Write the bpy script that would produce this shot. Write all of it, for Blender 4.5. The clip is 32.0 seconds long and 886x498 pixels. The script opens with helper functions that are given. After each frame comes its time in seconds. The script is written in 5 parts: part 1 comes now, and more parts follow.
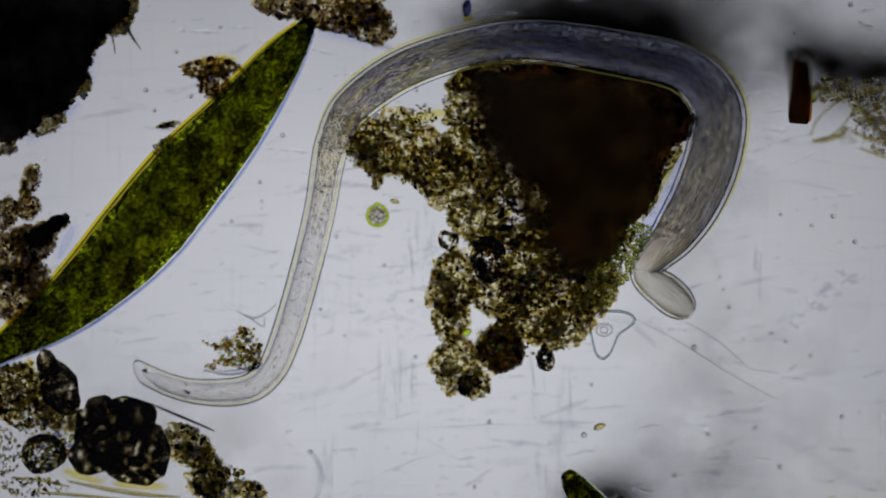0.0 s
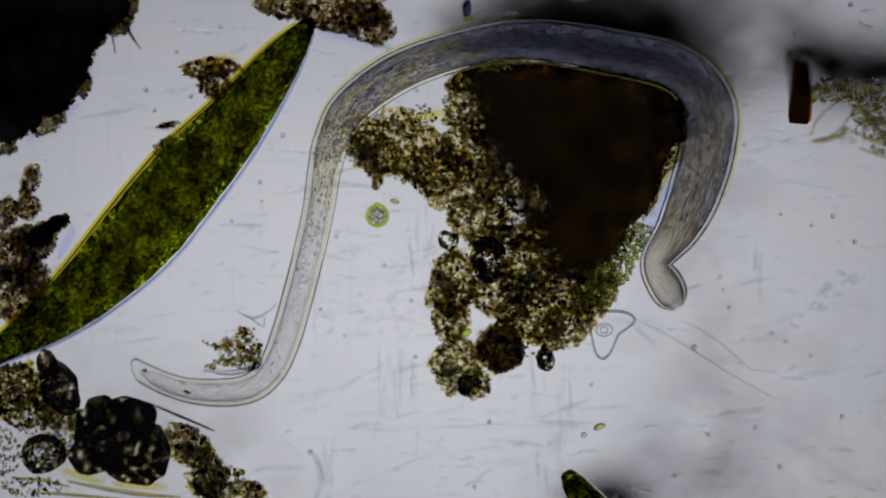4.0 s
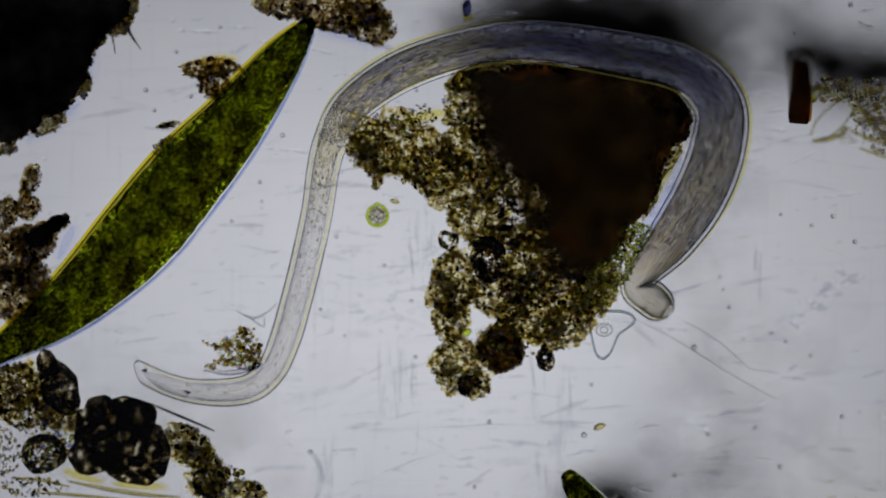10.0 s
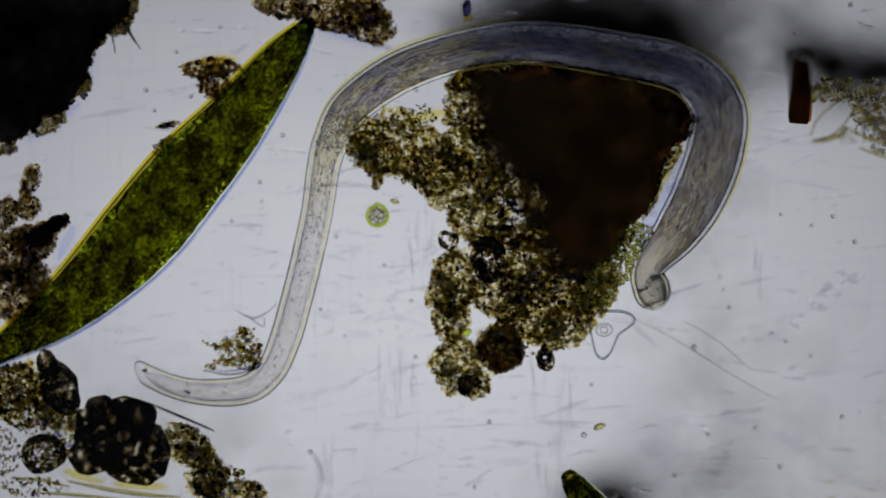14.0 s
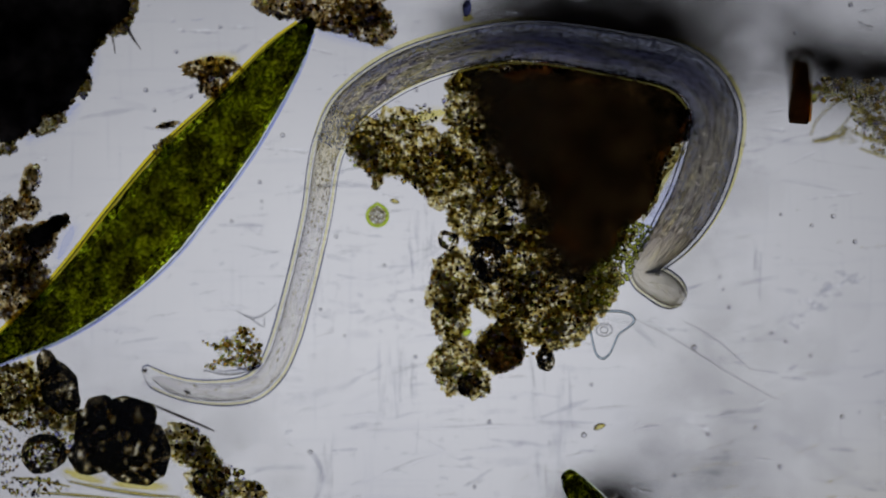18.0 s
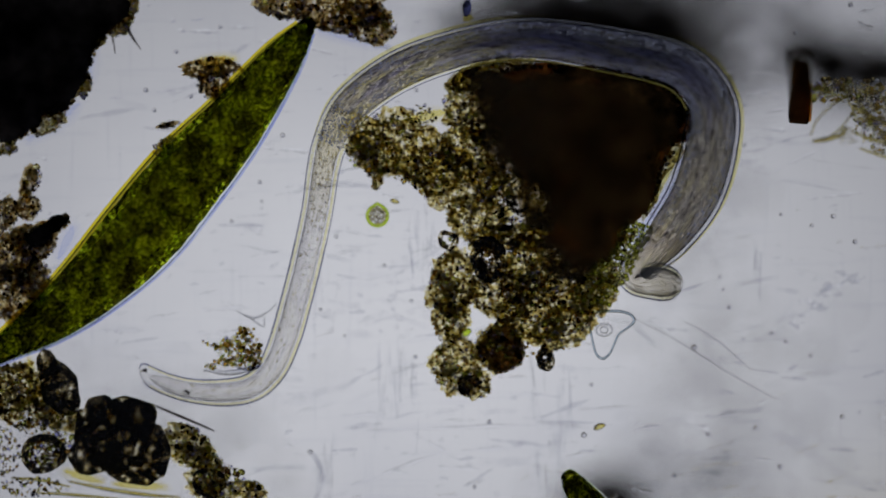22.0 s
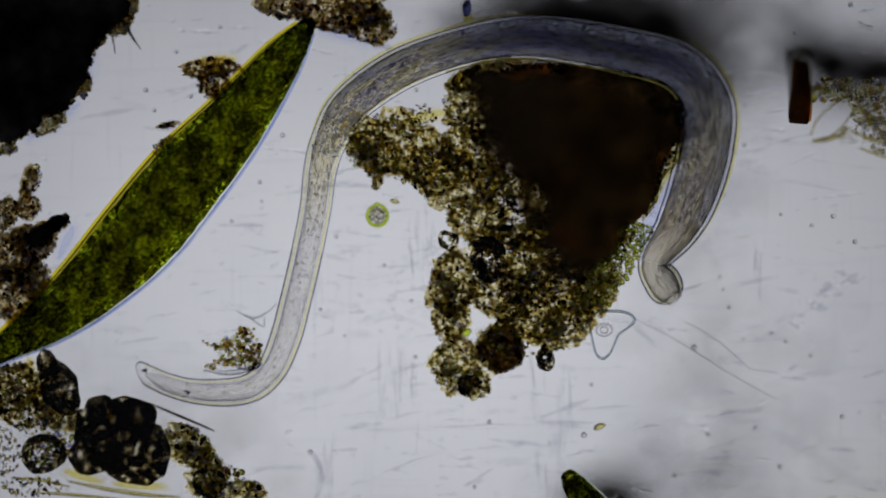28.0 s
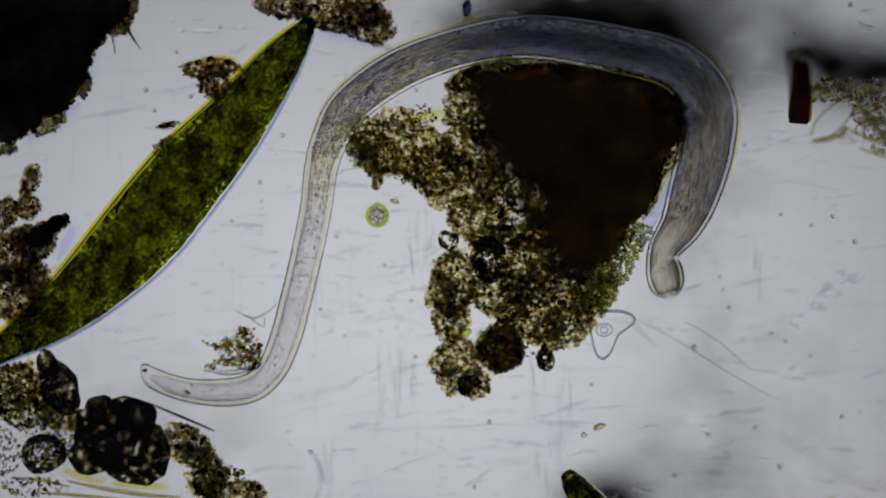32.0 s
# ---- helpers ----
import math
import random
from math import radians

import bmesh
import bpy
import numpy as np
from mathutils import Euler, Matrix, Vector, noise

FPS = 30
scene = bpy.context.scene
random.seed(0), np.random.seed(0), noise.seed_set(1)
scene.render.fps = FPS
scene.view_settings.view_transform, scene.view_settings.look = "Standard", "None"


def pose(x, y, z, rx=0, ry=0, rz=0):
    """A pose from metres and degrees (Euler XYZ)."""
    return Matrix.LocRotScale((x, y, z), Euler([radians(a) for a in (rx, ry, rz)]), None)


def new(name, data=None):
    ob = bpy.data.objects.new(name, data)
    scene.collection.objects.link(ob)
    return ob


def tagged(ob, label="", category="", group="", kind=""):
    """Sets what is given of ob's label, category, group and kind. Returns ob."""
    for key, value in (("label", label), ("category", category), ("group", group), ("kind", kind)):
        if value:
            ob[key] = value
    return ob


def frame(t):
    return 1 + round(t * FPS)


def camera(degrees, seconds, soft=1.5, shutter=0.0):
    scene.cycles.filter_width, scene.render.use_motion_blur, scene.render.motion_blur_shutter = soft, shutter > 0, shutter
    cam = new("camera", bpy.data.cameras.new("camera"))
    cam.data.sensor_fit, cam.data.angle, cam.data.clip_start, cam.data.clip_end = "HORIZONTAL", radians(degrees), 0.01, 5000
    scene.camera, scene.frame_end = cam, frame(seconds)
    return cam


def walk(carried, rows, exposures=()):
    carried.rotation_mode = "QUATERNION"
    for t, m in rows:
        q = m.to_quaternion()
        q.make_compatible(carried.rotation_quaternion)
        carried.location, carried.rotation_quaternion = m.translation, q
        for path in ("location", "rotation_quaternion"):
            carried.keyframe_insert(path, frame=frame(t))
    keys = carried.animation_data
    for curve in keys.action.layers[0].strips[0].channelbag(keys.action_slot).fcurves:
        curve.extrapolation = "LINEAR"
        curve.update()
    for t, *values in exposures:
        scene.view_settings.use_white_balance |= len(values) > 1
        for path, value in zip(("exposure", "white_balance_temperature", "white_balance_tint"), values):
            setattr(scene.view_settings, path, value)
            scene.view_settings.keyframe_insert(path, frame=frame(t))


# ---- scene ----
cam = camera(12, 32.0, soft=1.8)

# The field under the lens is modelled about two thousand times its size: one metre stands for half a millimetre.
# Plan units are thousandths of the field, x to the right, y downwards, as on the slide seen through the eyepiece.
FOCUS = 0.030
REACH = 0.784 / math.tan(radians(6))


def P(x, y, z=FOCUS):
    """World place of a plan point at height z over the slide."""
    k = (REACH + FOCUS - z) / REACH / 1000
    return Vector(((x - 784) * k, (441 - y) * k, z))


EYE = (0, 0, REACH + FOCUS)
walk(cam, [(0.0, pose(*EYE)), (32.0, pose(*EYE))])
cam.data.dof.use_dof = True
cam.data.dof.focus_distance = REACH
cam.data.dof.aperture_fstop = 0.125
scene.view_settings.exposure = 0.0

# ---- world: even fill light, added to lift the blacks ----
world = bpy.data.worlds.new("fill_light")
scene.world = world
world.use_nodes = True
world.node_tree.nodes["Background"].inputs[0].default_value = (0.9, 0.95, 1.0, 1)
world.node_tree.nodes["Background"].inputs[1].default_value = 0.22


# ---- materials ----
def material(name):
    m = bpy.data.materials.new(name)
    m.use_nodes = True
    nt = m.node_tree
    nt.nodes.clear()
    out = nt.nodes.new("ShaderNodeOutputMaterial")
    return m, nt, out


def node(nt, kind, **values):
    n = nt.nodes.new(kind)
    for k, v in values.items():
        n.inputs[k.replace("_", " ")].default_value = v
    return n


def ramp(nt, source, stops):
    r = nt.nodes.new("ShaderNodeValToRGB")
    r.color_ramp.interpolation = "LINEAR"
    els = r.color_ramp.elements
    while len(els) < len(stops):
        els.new(0.5)
    for e, (p, c) in zip(els, stops):
        e.position, e.color = p, (*c, 1)
    nt.links.new(source, r.inputs[0])
    return r.outputs[0]


def relief(nt, shader, scale, strength, depth=0.002):
    tc = nt.nodes.new("ShaderNodeTexCoord")
    nz = node(nt, "ShaderNodeTexNoise", Scale=scale, Detail=4.0, Roughness=0.6)
    nt.links.new(tc.outputs["Object"], nz.inputs["Vector"])
    b = node(nt, "ShaderNodeBump", Strength=strength, Distance=depth)
    nt.links.new(nz.outputs["Fac"], b.inputs["Height"])
    nt.links.new(b.outputs[0], shader.inputs["Normal"])
    return nz


def clear_mat(name, stops, ior, rough=0.02, by="island", bump=None):
    """A see-through body: light from below bends in it and is tinted at each surface."""
    m, nt, out = material(name)
    g = node(nt, "ShaderNodeBsdfGlass", Roughness=rough, IOR=ior)
    if len(stops) == 1:
        g.inputs["Color"].default_value = (*stops[0][1], 1)
    else:
        if by == "island":
            src = nt.nodes.new("ShaderNodeNewGeometry").outputs["Random Per Island"]
        elif by == "object":
            src = nt.nodes.new("ShaderNodeObjectInfo").outputs["Random"]
        else:
            tc = nt.nodes.new("ShaderNodeTexCoord")
            mp = nt.nodes.new("ShaderNodeMapping")
            mp.inputs["Scale"].default_value = (by, by, by * 0.08)
            nt.links.new(tc.outputs["Object"], mp.inputs["Vector"])
            nz = node(nt, "ShaderNodeTexNoise", Scale=1.0, Detail=7.0, Roughness=0.72)
            nt.links.new(mp.outputs[0], nz.inputs["Vector"])
            src = nz.outputs["Fac"]
        nt.links.new(ramp(nt, src, stops), g.inputs["Color"])
    if bump:
        relief(nt, g, *bump)
    nt.links.new(g.outputs[0], out.inputs[0])
    return m


def hazed(m, colour, share):
    """Lets a see-through body scatter a share of the light from its surface."""
    nt = m.node_tree
    out = nt.nodes["Material Output"]
    clear = out.inputs[0].links[0].from_socket
    d = node(nt, "ShaderNodeBsdfDiffuse", Color=(*colour, 1))
    mix = node(nt, "ShaderNodeMixShader", Fac=share)
    nt.links.new(clear, mix.inputs[1])
    nt.links.new(d.outputs[0], mix.inputs[2])
    nt.links.new(mix.outputs[0], out.inputs[0])
    return m


def dense_mat(name, dark, glow, scale=18.0, share=0.5, bump=0.6):
    """Thick matter that lets only a little of the light through: part passes blurred and tinted, the rest is lost in it."""
    m, nt, out = material(name)
    d = node(nt, "ShaderNodeBsdfDiffuse", Roughness=0.8)
    t = node(nt, "ShaderNodeBsdfRefraction", Roughness=0.7, IOR=1.05)
    nz = relief(nt, d, scale * 2, bump, 0.01)
    tc = nt.nodes.new("ShaderNodeTexCoord")
    big = node(nt, "ShaderNodeTexNoise", Scale=scale, Detail=6.0, Roughness=0.7)
    nt.links.new(tc.outputs["Object"], big.inputs["Vector"])
    mottle = nt.nodes.new("ShaderNodeMix")
    mottle.data_type, mottle.blend_type = "RGBA", "MULTIPLY"
    mottle.inputs[0].default_value = 1.0
    nt.links.new(ramp(nt, nz.outputs["Fac"], [(0.34, tuple(c * 0.3 for c in dark)), (0.5, dark), (0.68, tuple(c * 2.6 for c in dark))]), mottle.inputs[6])
    nt.links.new(ramp(nt, big.outputs["Fac"], [(0.38, (0.12, 0.13, 0.16)), (0.50, (0.7, 0.7, 0.7)), (0.62, (1.0, 1.0, 0.95))]), mottle.inputs[7])
    nt.links.new(mottle.outputs[2], d.inputs["Color"])
    nt.links.new(ramp(nt, big.outputs["Fac"], [(0.36, tuple(c * 0.15 for c in glow)), (0.70, glow)]), t.inputs["Color"])
    mix = node(nt, "ShaderNodeMixShader", Fac=share)
    nt.links.new(d.outputs[0], mix.inputs[1])
    nt.links.new(t.outputs[0], mix.inputs[2])
    nt.links.new(mix.outputs[0], out.inputs[0])
    return m


def film_mat(name, stops, scale=20.0, detail=4.0, flat=1.0, blotch=None, soft=None):
    """A thin film that dims and tints the light without bending it."""
    m, nt, out = material(name)
    t = nt.nodes.new("ShaderNodeBsdfTransparent") if soft is None else node(nt, "ShaderNodeBsdfRefraction", Roughness=soft, IOR=1.006)
    tc = nt.nodes.new("ShaderNodeTexCoord")
    nz = node(nt, "ShaderNodeTexNoise", Scale=scale, Detail=detail, Roughness=0.6)
    mp = nt.nodes.new("ShaderNodeMapping")
    mp.inputs["Scale"].default_value = (1, 1, flat)
    nt.links.new(tc.outputs["Object"], mp.inputs["Vector"])
    nt.links.new(mp.outputs[0], nz.inputs["Vector"])
    fine = ramp(nt, nz.outputs["Fac"], stops)
    if blotch:
        big = node(nt, "ShaderNodeTexNoise", Scale=blotch[0], Detail=3.0, Roughness=0.6)
        nt.links.new(mp.outputs[0], big.inputs["Vector"])
        mul = nt.nodes.new("ShaderNodeMix")
        mul.data_type, mul.blend_type = "RGBA", "MULTIPLY"
        mul.inputs[0].default_value = 1.0
        nt.links.new(fine, mul.inputs[6])
        nt.links.new(ramp(nt, big.outputs["Fac"], blotch[1]), mul.inputs[7])
        fine = mul.outputs[2]
    nt.links.new(fine, t.inputs["Color"])
    nt.links.new(t.outputs[0], out.inputs[0])
    return m


def lamp_mat():
    """The condenser's lens: brightest in the middle, its rim split into amber and blue as simple lenses do."""
    m, nt, out = material("lamp_glow")
    e = nt.nodes.new("ShaderNodeEmission")
    tc = nt.nodes.new("ShaderNodeTexCoord")
    mp = nt.nodes.new("ShaderNodeMapping")
    mp.inputs["Location"].default_value = (0.03, 0.12, 0)
    mp.inputs["Scale"].default_value = (0.355, 0.525, 0.0)
    nt.links.new(tc.outputs["Object"], mp.inputs["Vector"])
    gr = nt.nodes.new("ShaderNodeTexGradient")
    gr.gradient_type = "SPHERICAL"
    nt.links.new(mp.outputs[0], gr.inputs[0])
    bright = ramp(nt, gr.outputs["Fac"], [(0.0, (0.17, 0.174, 0.192)), (0.42, (0.33, 0.335, 0.367)), (0.75, (0.50, 0.508, 0.549)), (1.0, (0.585, 0.593, 0.636))])
    across = nt.nodes.new("ShaderNodeVectorMath")
    across.operation = "DOT_PRODUCT"
    across.inputs[1].default_value = (-0.50, 0.86, 0.0)
    nt.links.new(tc.outputs["Object"], across.inputs[0])
    span = node(nt, "ShaderNodeMapRange", From_Min=-2.3, From_Max=2.3)
    nt.links.new(across.outputs["Value"], span.inputs["Value"])
    rim = ramp(nt, span.outputs[0], [(0.0, (1.0, 0.72, 0.10)), (0.10, (1.0, 0.86, 0.25)), (0.20, (1, 1, 1)), (0.80, (1, 1, 1)), (0.90, (0.55, 0.58, 1.0)), (1.0, (0.3, 0.34, 1.0))])
    mul = nt.nodes.new("ShaderNodeMix")
    mul.data_type, mul.blend_type = "RGBA", "MULTIPLY"
    mul.inputs[0].default_value = 1.0
    nt.links.new(bright, mul.inputs[6])
    nt.links.new(rim, mul.inputs[7])
    nt.links.new(mul.outputs[2], e.inputs["Color"])
    e.inputs["Strength"].default_value = 1.03
    nt.links.new(e.outputs[0], out.inputs[0])
    return m


def painted_mat(name, colour, rough=0.6, metal=0.0):
    m, nt, out = material(name)
    p = node(nt, "ShaderNodeBsdfPrincipled", Roughness=rough, Metallic=metal)
    nz = relief(nt, p, 30, 0.2, 0.002)
    nt.links.new(ramp(nt, nz.outputs["Fac"], [(0.3, tuple(c * 0.8 for c in colour)), (0.7, tuple(min(1, c * 1.2) for c in colour))]), p.inputs["Base Color"])
    nt.links.new(p.outputs[0], out.inputs[0])
    return m


def slide_mat():
    """Clear glass with faint wiping streaks, mostly along the slide and some across it."""
    m = clear_mat("slide_glass", [(0, (0.995, 0.995, 1.0))], 1.06, 0.0)
    nt = m.node_tree
    g = next(n for n in nt.nodes if n.type == "BSDF_GLASS")
    tc = nt.nodes.new("ShaderNodeTexCoord")
    last = None
    for scale, stops in (((5, 46, 1), [(0.30, (0.955, 0.957, 0.970)), (0.46, (1, 1, 1))]), ((95, 4, 1), [(0.30, (0.955, 0.957, 0.968)), (0.42, (1, 1, 1))]), ((2.2, 2.6, 1), [(0.30, (0.95, 0.952, 0.965)), (0.55, (1, 1, 1))])):
        mp = nt.nodes.new("ShaderNodeMapping")
        mp.inputs["Scale"].default_value = scale
        nt.links.new(tc.outputs["Object"], mp.inputs["Vector"])
        nz = node(nt, "ShaderNodeTexNoise", Scale=1.0, Detail=4.0, Roughness=0.6)
        nt.links.new(mp.outputs[0], nz.inputs["Vector"])
        colour = ramp(nt, nz.outputs["Fac"], stops)
        if last is not None:
            mul = nt.nodes.new("ShaderNodeMix")
            mul.data_type, mul.blend_type = "RGBA", "MULTIPLY"
            mul.inputs[0].default_value = 1.0
            nt.links.new(last, mul.inputs[6])
            nt.links.new(colour, mul.inputs[7])
            colour = mul.outputs[2]
        last = colour
    nt.links.new(last, g.inputs["Color"])
    return m


M_SLIDE = slide_mat()
M_LAMP = lamp_mat()
M_STAGE = painted_mat("stage_black", (0.02, 0.02, 0.022), 0.5, 0.3)
# the bluish tones stand in for the lens's colour fringe among the grains
BROWN_GRAINS = [(0.0, (0.12, 0.08, 0.04)), (0.16, (0.40, 0.30, 0.15)), (0.26, (0.86, 0.66, 0.32)), (0.40, (0.92, 0.87, 0.48)), (0.54, (0.84, 0.90, 0.42)), (0.62, (0.95, 0.93, 0.66)), (0.72, (0.74, 0.74, 1.0)), (0.84, (0.80, 0.80, 0.96)), (0.92, (0.96, 0.90, 0.66)), (1.0, (1.0, 0.92, 0.42))]
RUST_GRAINS = [(0.0, (0.14, 0.10, 0.07)), (0.25, (0.42, 0.33, 0.23)), (0.42, (0.86, 0.68, 0.38)), (0.58, (0.88, 0.84, 0.58)), (0.74, (0.78, 0.77, 1.0)), (0.88, (0.97, 0.97, 1.0)), (1.0, (1.0, 0.94, 0.45))]
M_GRAIN = clear_mat("detritus_grain", BROWN_GRAINS, 1.32, 0.10)
M_GRAIN_ONE = clear_mat("detritus_grain_large", BROWN_GRAINS, 1.20, 0.12, "object")
M_DARKGRAIN = clear_mat("dark_grain", [(0.0, (0.09, 0.06, 0.03)), (0.4, (0.34, 0.25, 0.10)), (0.75, (0.60, 0.50, 0.22)), (0.93, (0.74, 0.68, 0.42)), (1.0, (0.86, 0.88, 0.98))], 1.10, 0.3)
M_GOLDGRAIN = clear_mat("golden_grain", [(0.0, (0.40, 0.30, 0.12)), (0.25, (0.90, 0.74, 0.20)), (0.5, (0.96, 0.90, 0.30)), (0.65, (0.74, 0.82, 0.30)), (0.82, (0.78, 0.74, 0.92)), (1.0, (0.97, 0.95, 0.60))], 1.16, 0.3)
M_CLEARGRAIN = clear_mat("clear_grain", [(0.0, (0.72, 0.76, 0.24)), (0.5, (0.90, 0.92, 0.46)), (1.0, (0.97, 0.97, 0.80))], 1.36, 0.02, "object")
M_RUST = clear_mat("rusty_grain", RUST_GRAINS, 1.28, 0.12)
M_CORE = dense_mat("dense_detritus", (0.100, 0.056, 0.022), (0.95, 0.50, 0.17), 13.0, 0.5)
M_VEIL = hazed(film_mat("thin_detritus", [(0.36, (0.42, 0.37, 0.30)), (0.50, (0.64, 0.58, 0.48)), (0.64, (0.84, 0.79, 0.70))], 22.0, 6.0), (0.14, 0.10, 0.06), 0.14)
M_SEDIMENT = dense_mat("black_sediment", (0.014, 0.012, 0.013), (0.20, 0.14, 0.10), 6.0, 0.3)
M_CORE_BROWN = dense_mat("brown_detritus", (0.04, 0.03, 0.02), (0.75, 0.52, 0.25), 26.0, 0.7)
# pale flecks paint glints; the grey scatter lifts its black like lens veil
M_MINERAL = hazed(clear_mat("black_mineral", [(0.47, (0.060, 0.058, 0.062)), (0.53, (0.28, 0.23, 0.13)), (0.565, (0.84, 0.76, 0.48)), (0.59, (1.0, 1.0, 0.99))], 1.03, 0.2, 62.0, (60, 0.6, 0.004)), (0.10, 0.10, 0.13), 0.09)
M_MATRIX = clear_mat("grainy_matter", [(0.355, (0.24, 0.18, 0.08)), (0.43, (0.62, 0.53, 0.28)), (0.50, (0.90, 0.85, 0.54)), (0.57, (0.98, 0.97, 0.93))], 1.05, 0.3, 90.0, (260, 0.8, 0.003))
M_MATRIX_RUST = clear_mat("rusty_matter", [(0.36, (0.22, 0.15, 0.07)), (0.44, (0.58, 0.46, 0.26)), (0.51, (0.86, 0.78, 0.50)), (0.58, (0.97, 0.96, 0.94))], 1.05, 0.3, 90.0, (260, 0.8, 0.003))
M_INCLUSION = clear_mat("pale_inclusion", [(0.0, (0.90, 0.87, 0.76)), (1.0, (0.97, 0.97, 0.95))], 1.2, 0.03, "object")
M_SPINE = dense_mat("dark_needle_and_shade", (0.02, 0.02, 0.02), (0.5, 0.42, 0.4), 20.0, 0.5)
M_AMBER = clear_mat("amber_fringe", [(0.35, (0.70, 0.36, 0.06)), (0.65, (0.90, 0.58, 0.16))], 1.05, 0.2, 30.0)
M_ROD = clear_mat("brown_rod", [(0.35, (0.07, 0.045, 0.03)), (0.65, (0.25, 0.14, 0.06))], 1.04, 0.3, 20.0, (60, 0.5, 0.004))
M_GREEN = film_mat("chloroplast", [(0.34, (0.19, 0.21, 0.02)), (0.45, (0.33, 0.37, 0.035)), (0.52, (0.48, 0.55, 0.05)), (0.57, (0.80, 0.90, 0.14)), (0.61, (0.96, 1.0, 0.3))], 190.0, 3.0, 0.05,
                   (24.0, [(0.38, (0.36, 0.33, 0.3)), (0.50, (0.74, 0.72, 0.7)), (0.62, (1.0, 1.0, 1.0))]), 0.25)
M_GREENCORE = film_mat("chloroplast_core", [(0.3, (0.60, 0.58, 0.36)), (0.7, (0.66, 0.64, 0.42))], 3.0, 0.0, 0.05, None, 0.32)
M_GREENGRAIN = clear_mat("green_grain", [(0.0, (0.60, 0.70, 0.07)), (0.4, (0.80, 0.87, 0.15)), (0.8, (0.93, 0.96, 0.30)), (1.0, (0.97, 0.99, 0.55))], 1.2, 0.2)
M_WALL = clear_mat("cell_wall", [(0, (0.93, 0.95, 0.93))], 1.06, 0.0)
M_SKIN = hazed(clear_mat("worm_skin", [(0.35, (0.990, 0.988, 0.982)), (0.65, (0.999, 0.998, 0.994))], 1.035, 0.0, 25.0, (140, 0.10, 0.002)), (0.62, 0.66, 0.88), 0.03)
M_BAND_GREY = film_mat("grey_body_wall", [(0.35, (0.90, 0.90, 0.92)), (0.65, (0.96, 0.96, 0.965))], 60.0)
M_BAND_PALE = film_mat("pale_muscle_band", [(0.35, (0.985, 0.96, 0.80)), (0.65, (1.0, 0.995, 0.88))], 60.0)
M_ROD_AND_SHADE = clear_mat("blue_rod_and_shade", [(0.3, (0.06, 0.08, 0.22)), (0.7, (0.30, 0.32, 0.50))], 1.1, 0.1)
M_SHELL = clear_mat("shell_wall", [(0, (0.80, 0.87, 0.92))], 1.30, 0.0)
M_GUT = clear_mat("gut_grain", [(0.0, (0.62, 0.57, 0.44)), (0.4, (0.80, 0.77, 0.62)), (0.75, (0.93, 0.91, 0.74)), (1.0, (0.90, 0.91, 0.97))], 1.12, 0.15)
M_CUTICLE_SHADE = film_mat("cuticle_edge_shade", [(0.35, (0.46, 0.48, 0.60)), (0.65, (0.62, 0.63, 0.72))], 60.0)
M_STRIA = film_mat("muscle_line", [(0.35, (0.40, 0.38, 0.42)), (0.50, (0.78, 0.77, 0.78)), (0.65, (0.97, 0.96, 0.92))], 30.0)
M_WALL_LINE = film_mat("body_wall_line", [(0.35, (0.80, 0.80, 0.84)), (0.65, (0.92, 0.92, 0.94))], 60.0)
M_OUTER_FRINGE = film_mat("worm_outer_fringe", [(0.35, (0.96, 0.93, 0.66)), (0.65, (0.985, 0.97, 0.80))], 30.0)
M_EDGE_GLEAM = painted_mat("yellow_edge_gleam", (0.85, 0.72, 0.14), 0.4)
M_PALE_GRANULE = painted_mat("pale_granule", (0.55, 0.57, 0.75), 0.6)
M_CLEAR = clear_mat("clear_jelly", [(0, (0.95, 0.955, 0.96))], 1.18, 0.0)
M_BUBBLE = clear_mat("speck", [(0.0, (0.88, 0.88, 0.92)), (1.0, (0.99, 0.99, 1.0))], 1.25, 0.0, "object")
M_SCRATCH = film_mat("scratch_dull", [(0.35, (0.68, 0.69, 0.74)), (0.65, (0.96, 0.96, 0.97))], 14.0)
M_RIDGE = clear_mat("scratch_ridge", [(0, (0.97, 0.97, 0.98))], 1.22, 0.0)
# lens colour fringes and haze, painted as tinted films
M_FLANK_FRINGE = film_mat("flank_fringe", [(0.3, (0.92, 0.82, 0.14)), (0.7, (0.97, 0.90, 0.28))], 14.0)
M_FRINGE_YELLOW = film_mat("yellow_fringe", [(0.35, (0.95, 0.89, 0.46)), (0.65, (0.985, 0.96, 0.72))], 20.0)
M_FRINGE_BLUE = film_mat("blue_fringe", [(0.35, (0.85, 0.88, 1.0)), (0.65, (0.94, 0.95, 1.0))], 20.0)
M_FLANK_FRINGE_BLUE = film_mat("blue_flank_fringe", [(0.35, (0.70, 0.74, 0.98)), (0.65, (0.84, 0.87, 1.0))], 20.0)
M_YELLOW = clear_mat("yellow_fibre", [(0.3, (0.80, 0.72, 0.30)), (0.7, (0.95, 0.93, 0.70))], 1.2, 0.03, 30.0)


# ---- mesh helpers ----
def mesh_object(name, verts, faces, mat, parent=None, label="", smooth=True, at=None):
    me = bpy.data.meshes.new(name)
    me.from_pydata([tuple(v) for v in verts], [], [tuple(f) for f in faces])
    me.materials.append(mat)
    if smooth:
        me.polygons.foreach_set("use_smooth", [True] * len(me.polygons))
    me.update()
    ob = new(name, me)
    if at is not None:
        ob.location = at
    if parent is not None:
        ob.parent = parent
    if label:
        ob["label"] = label
    return ob


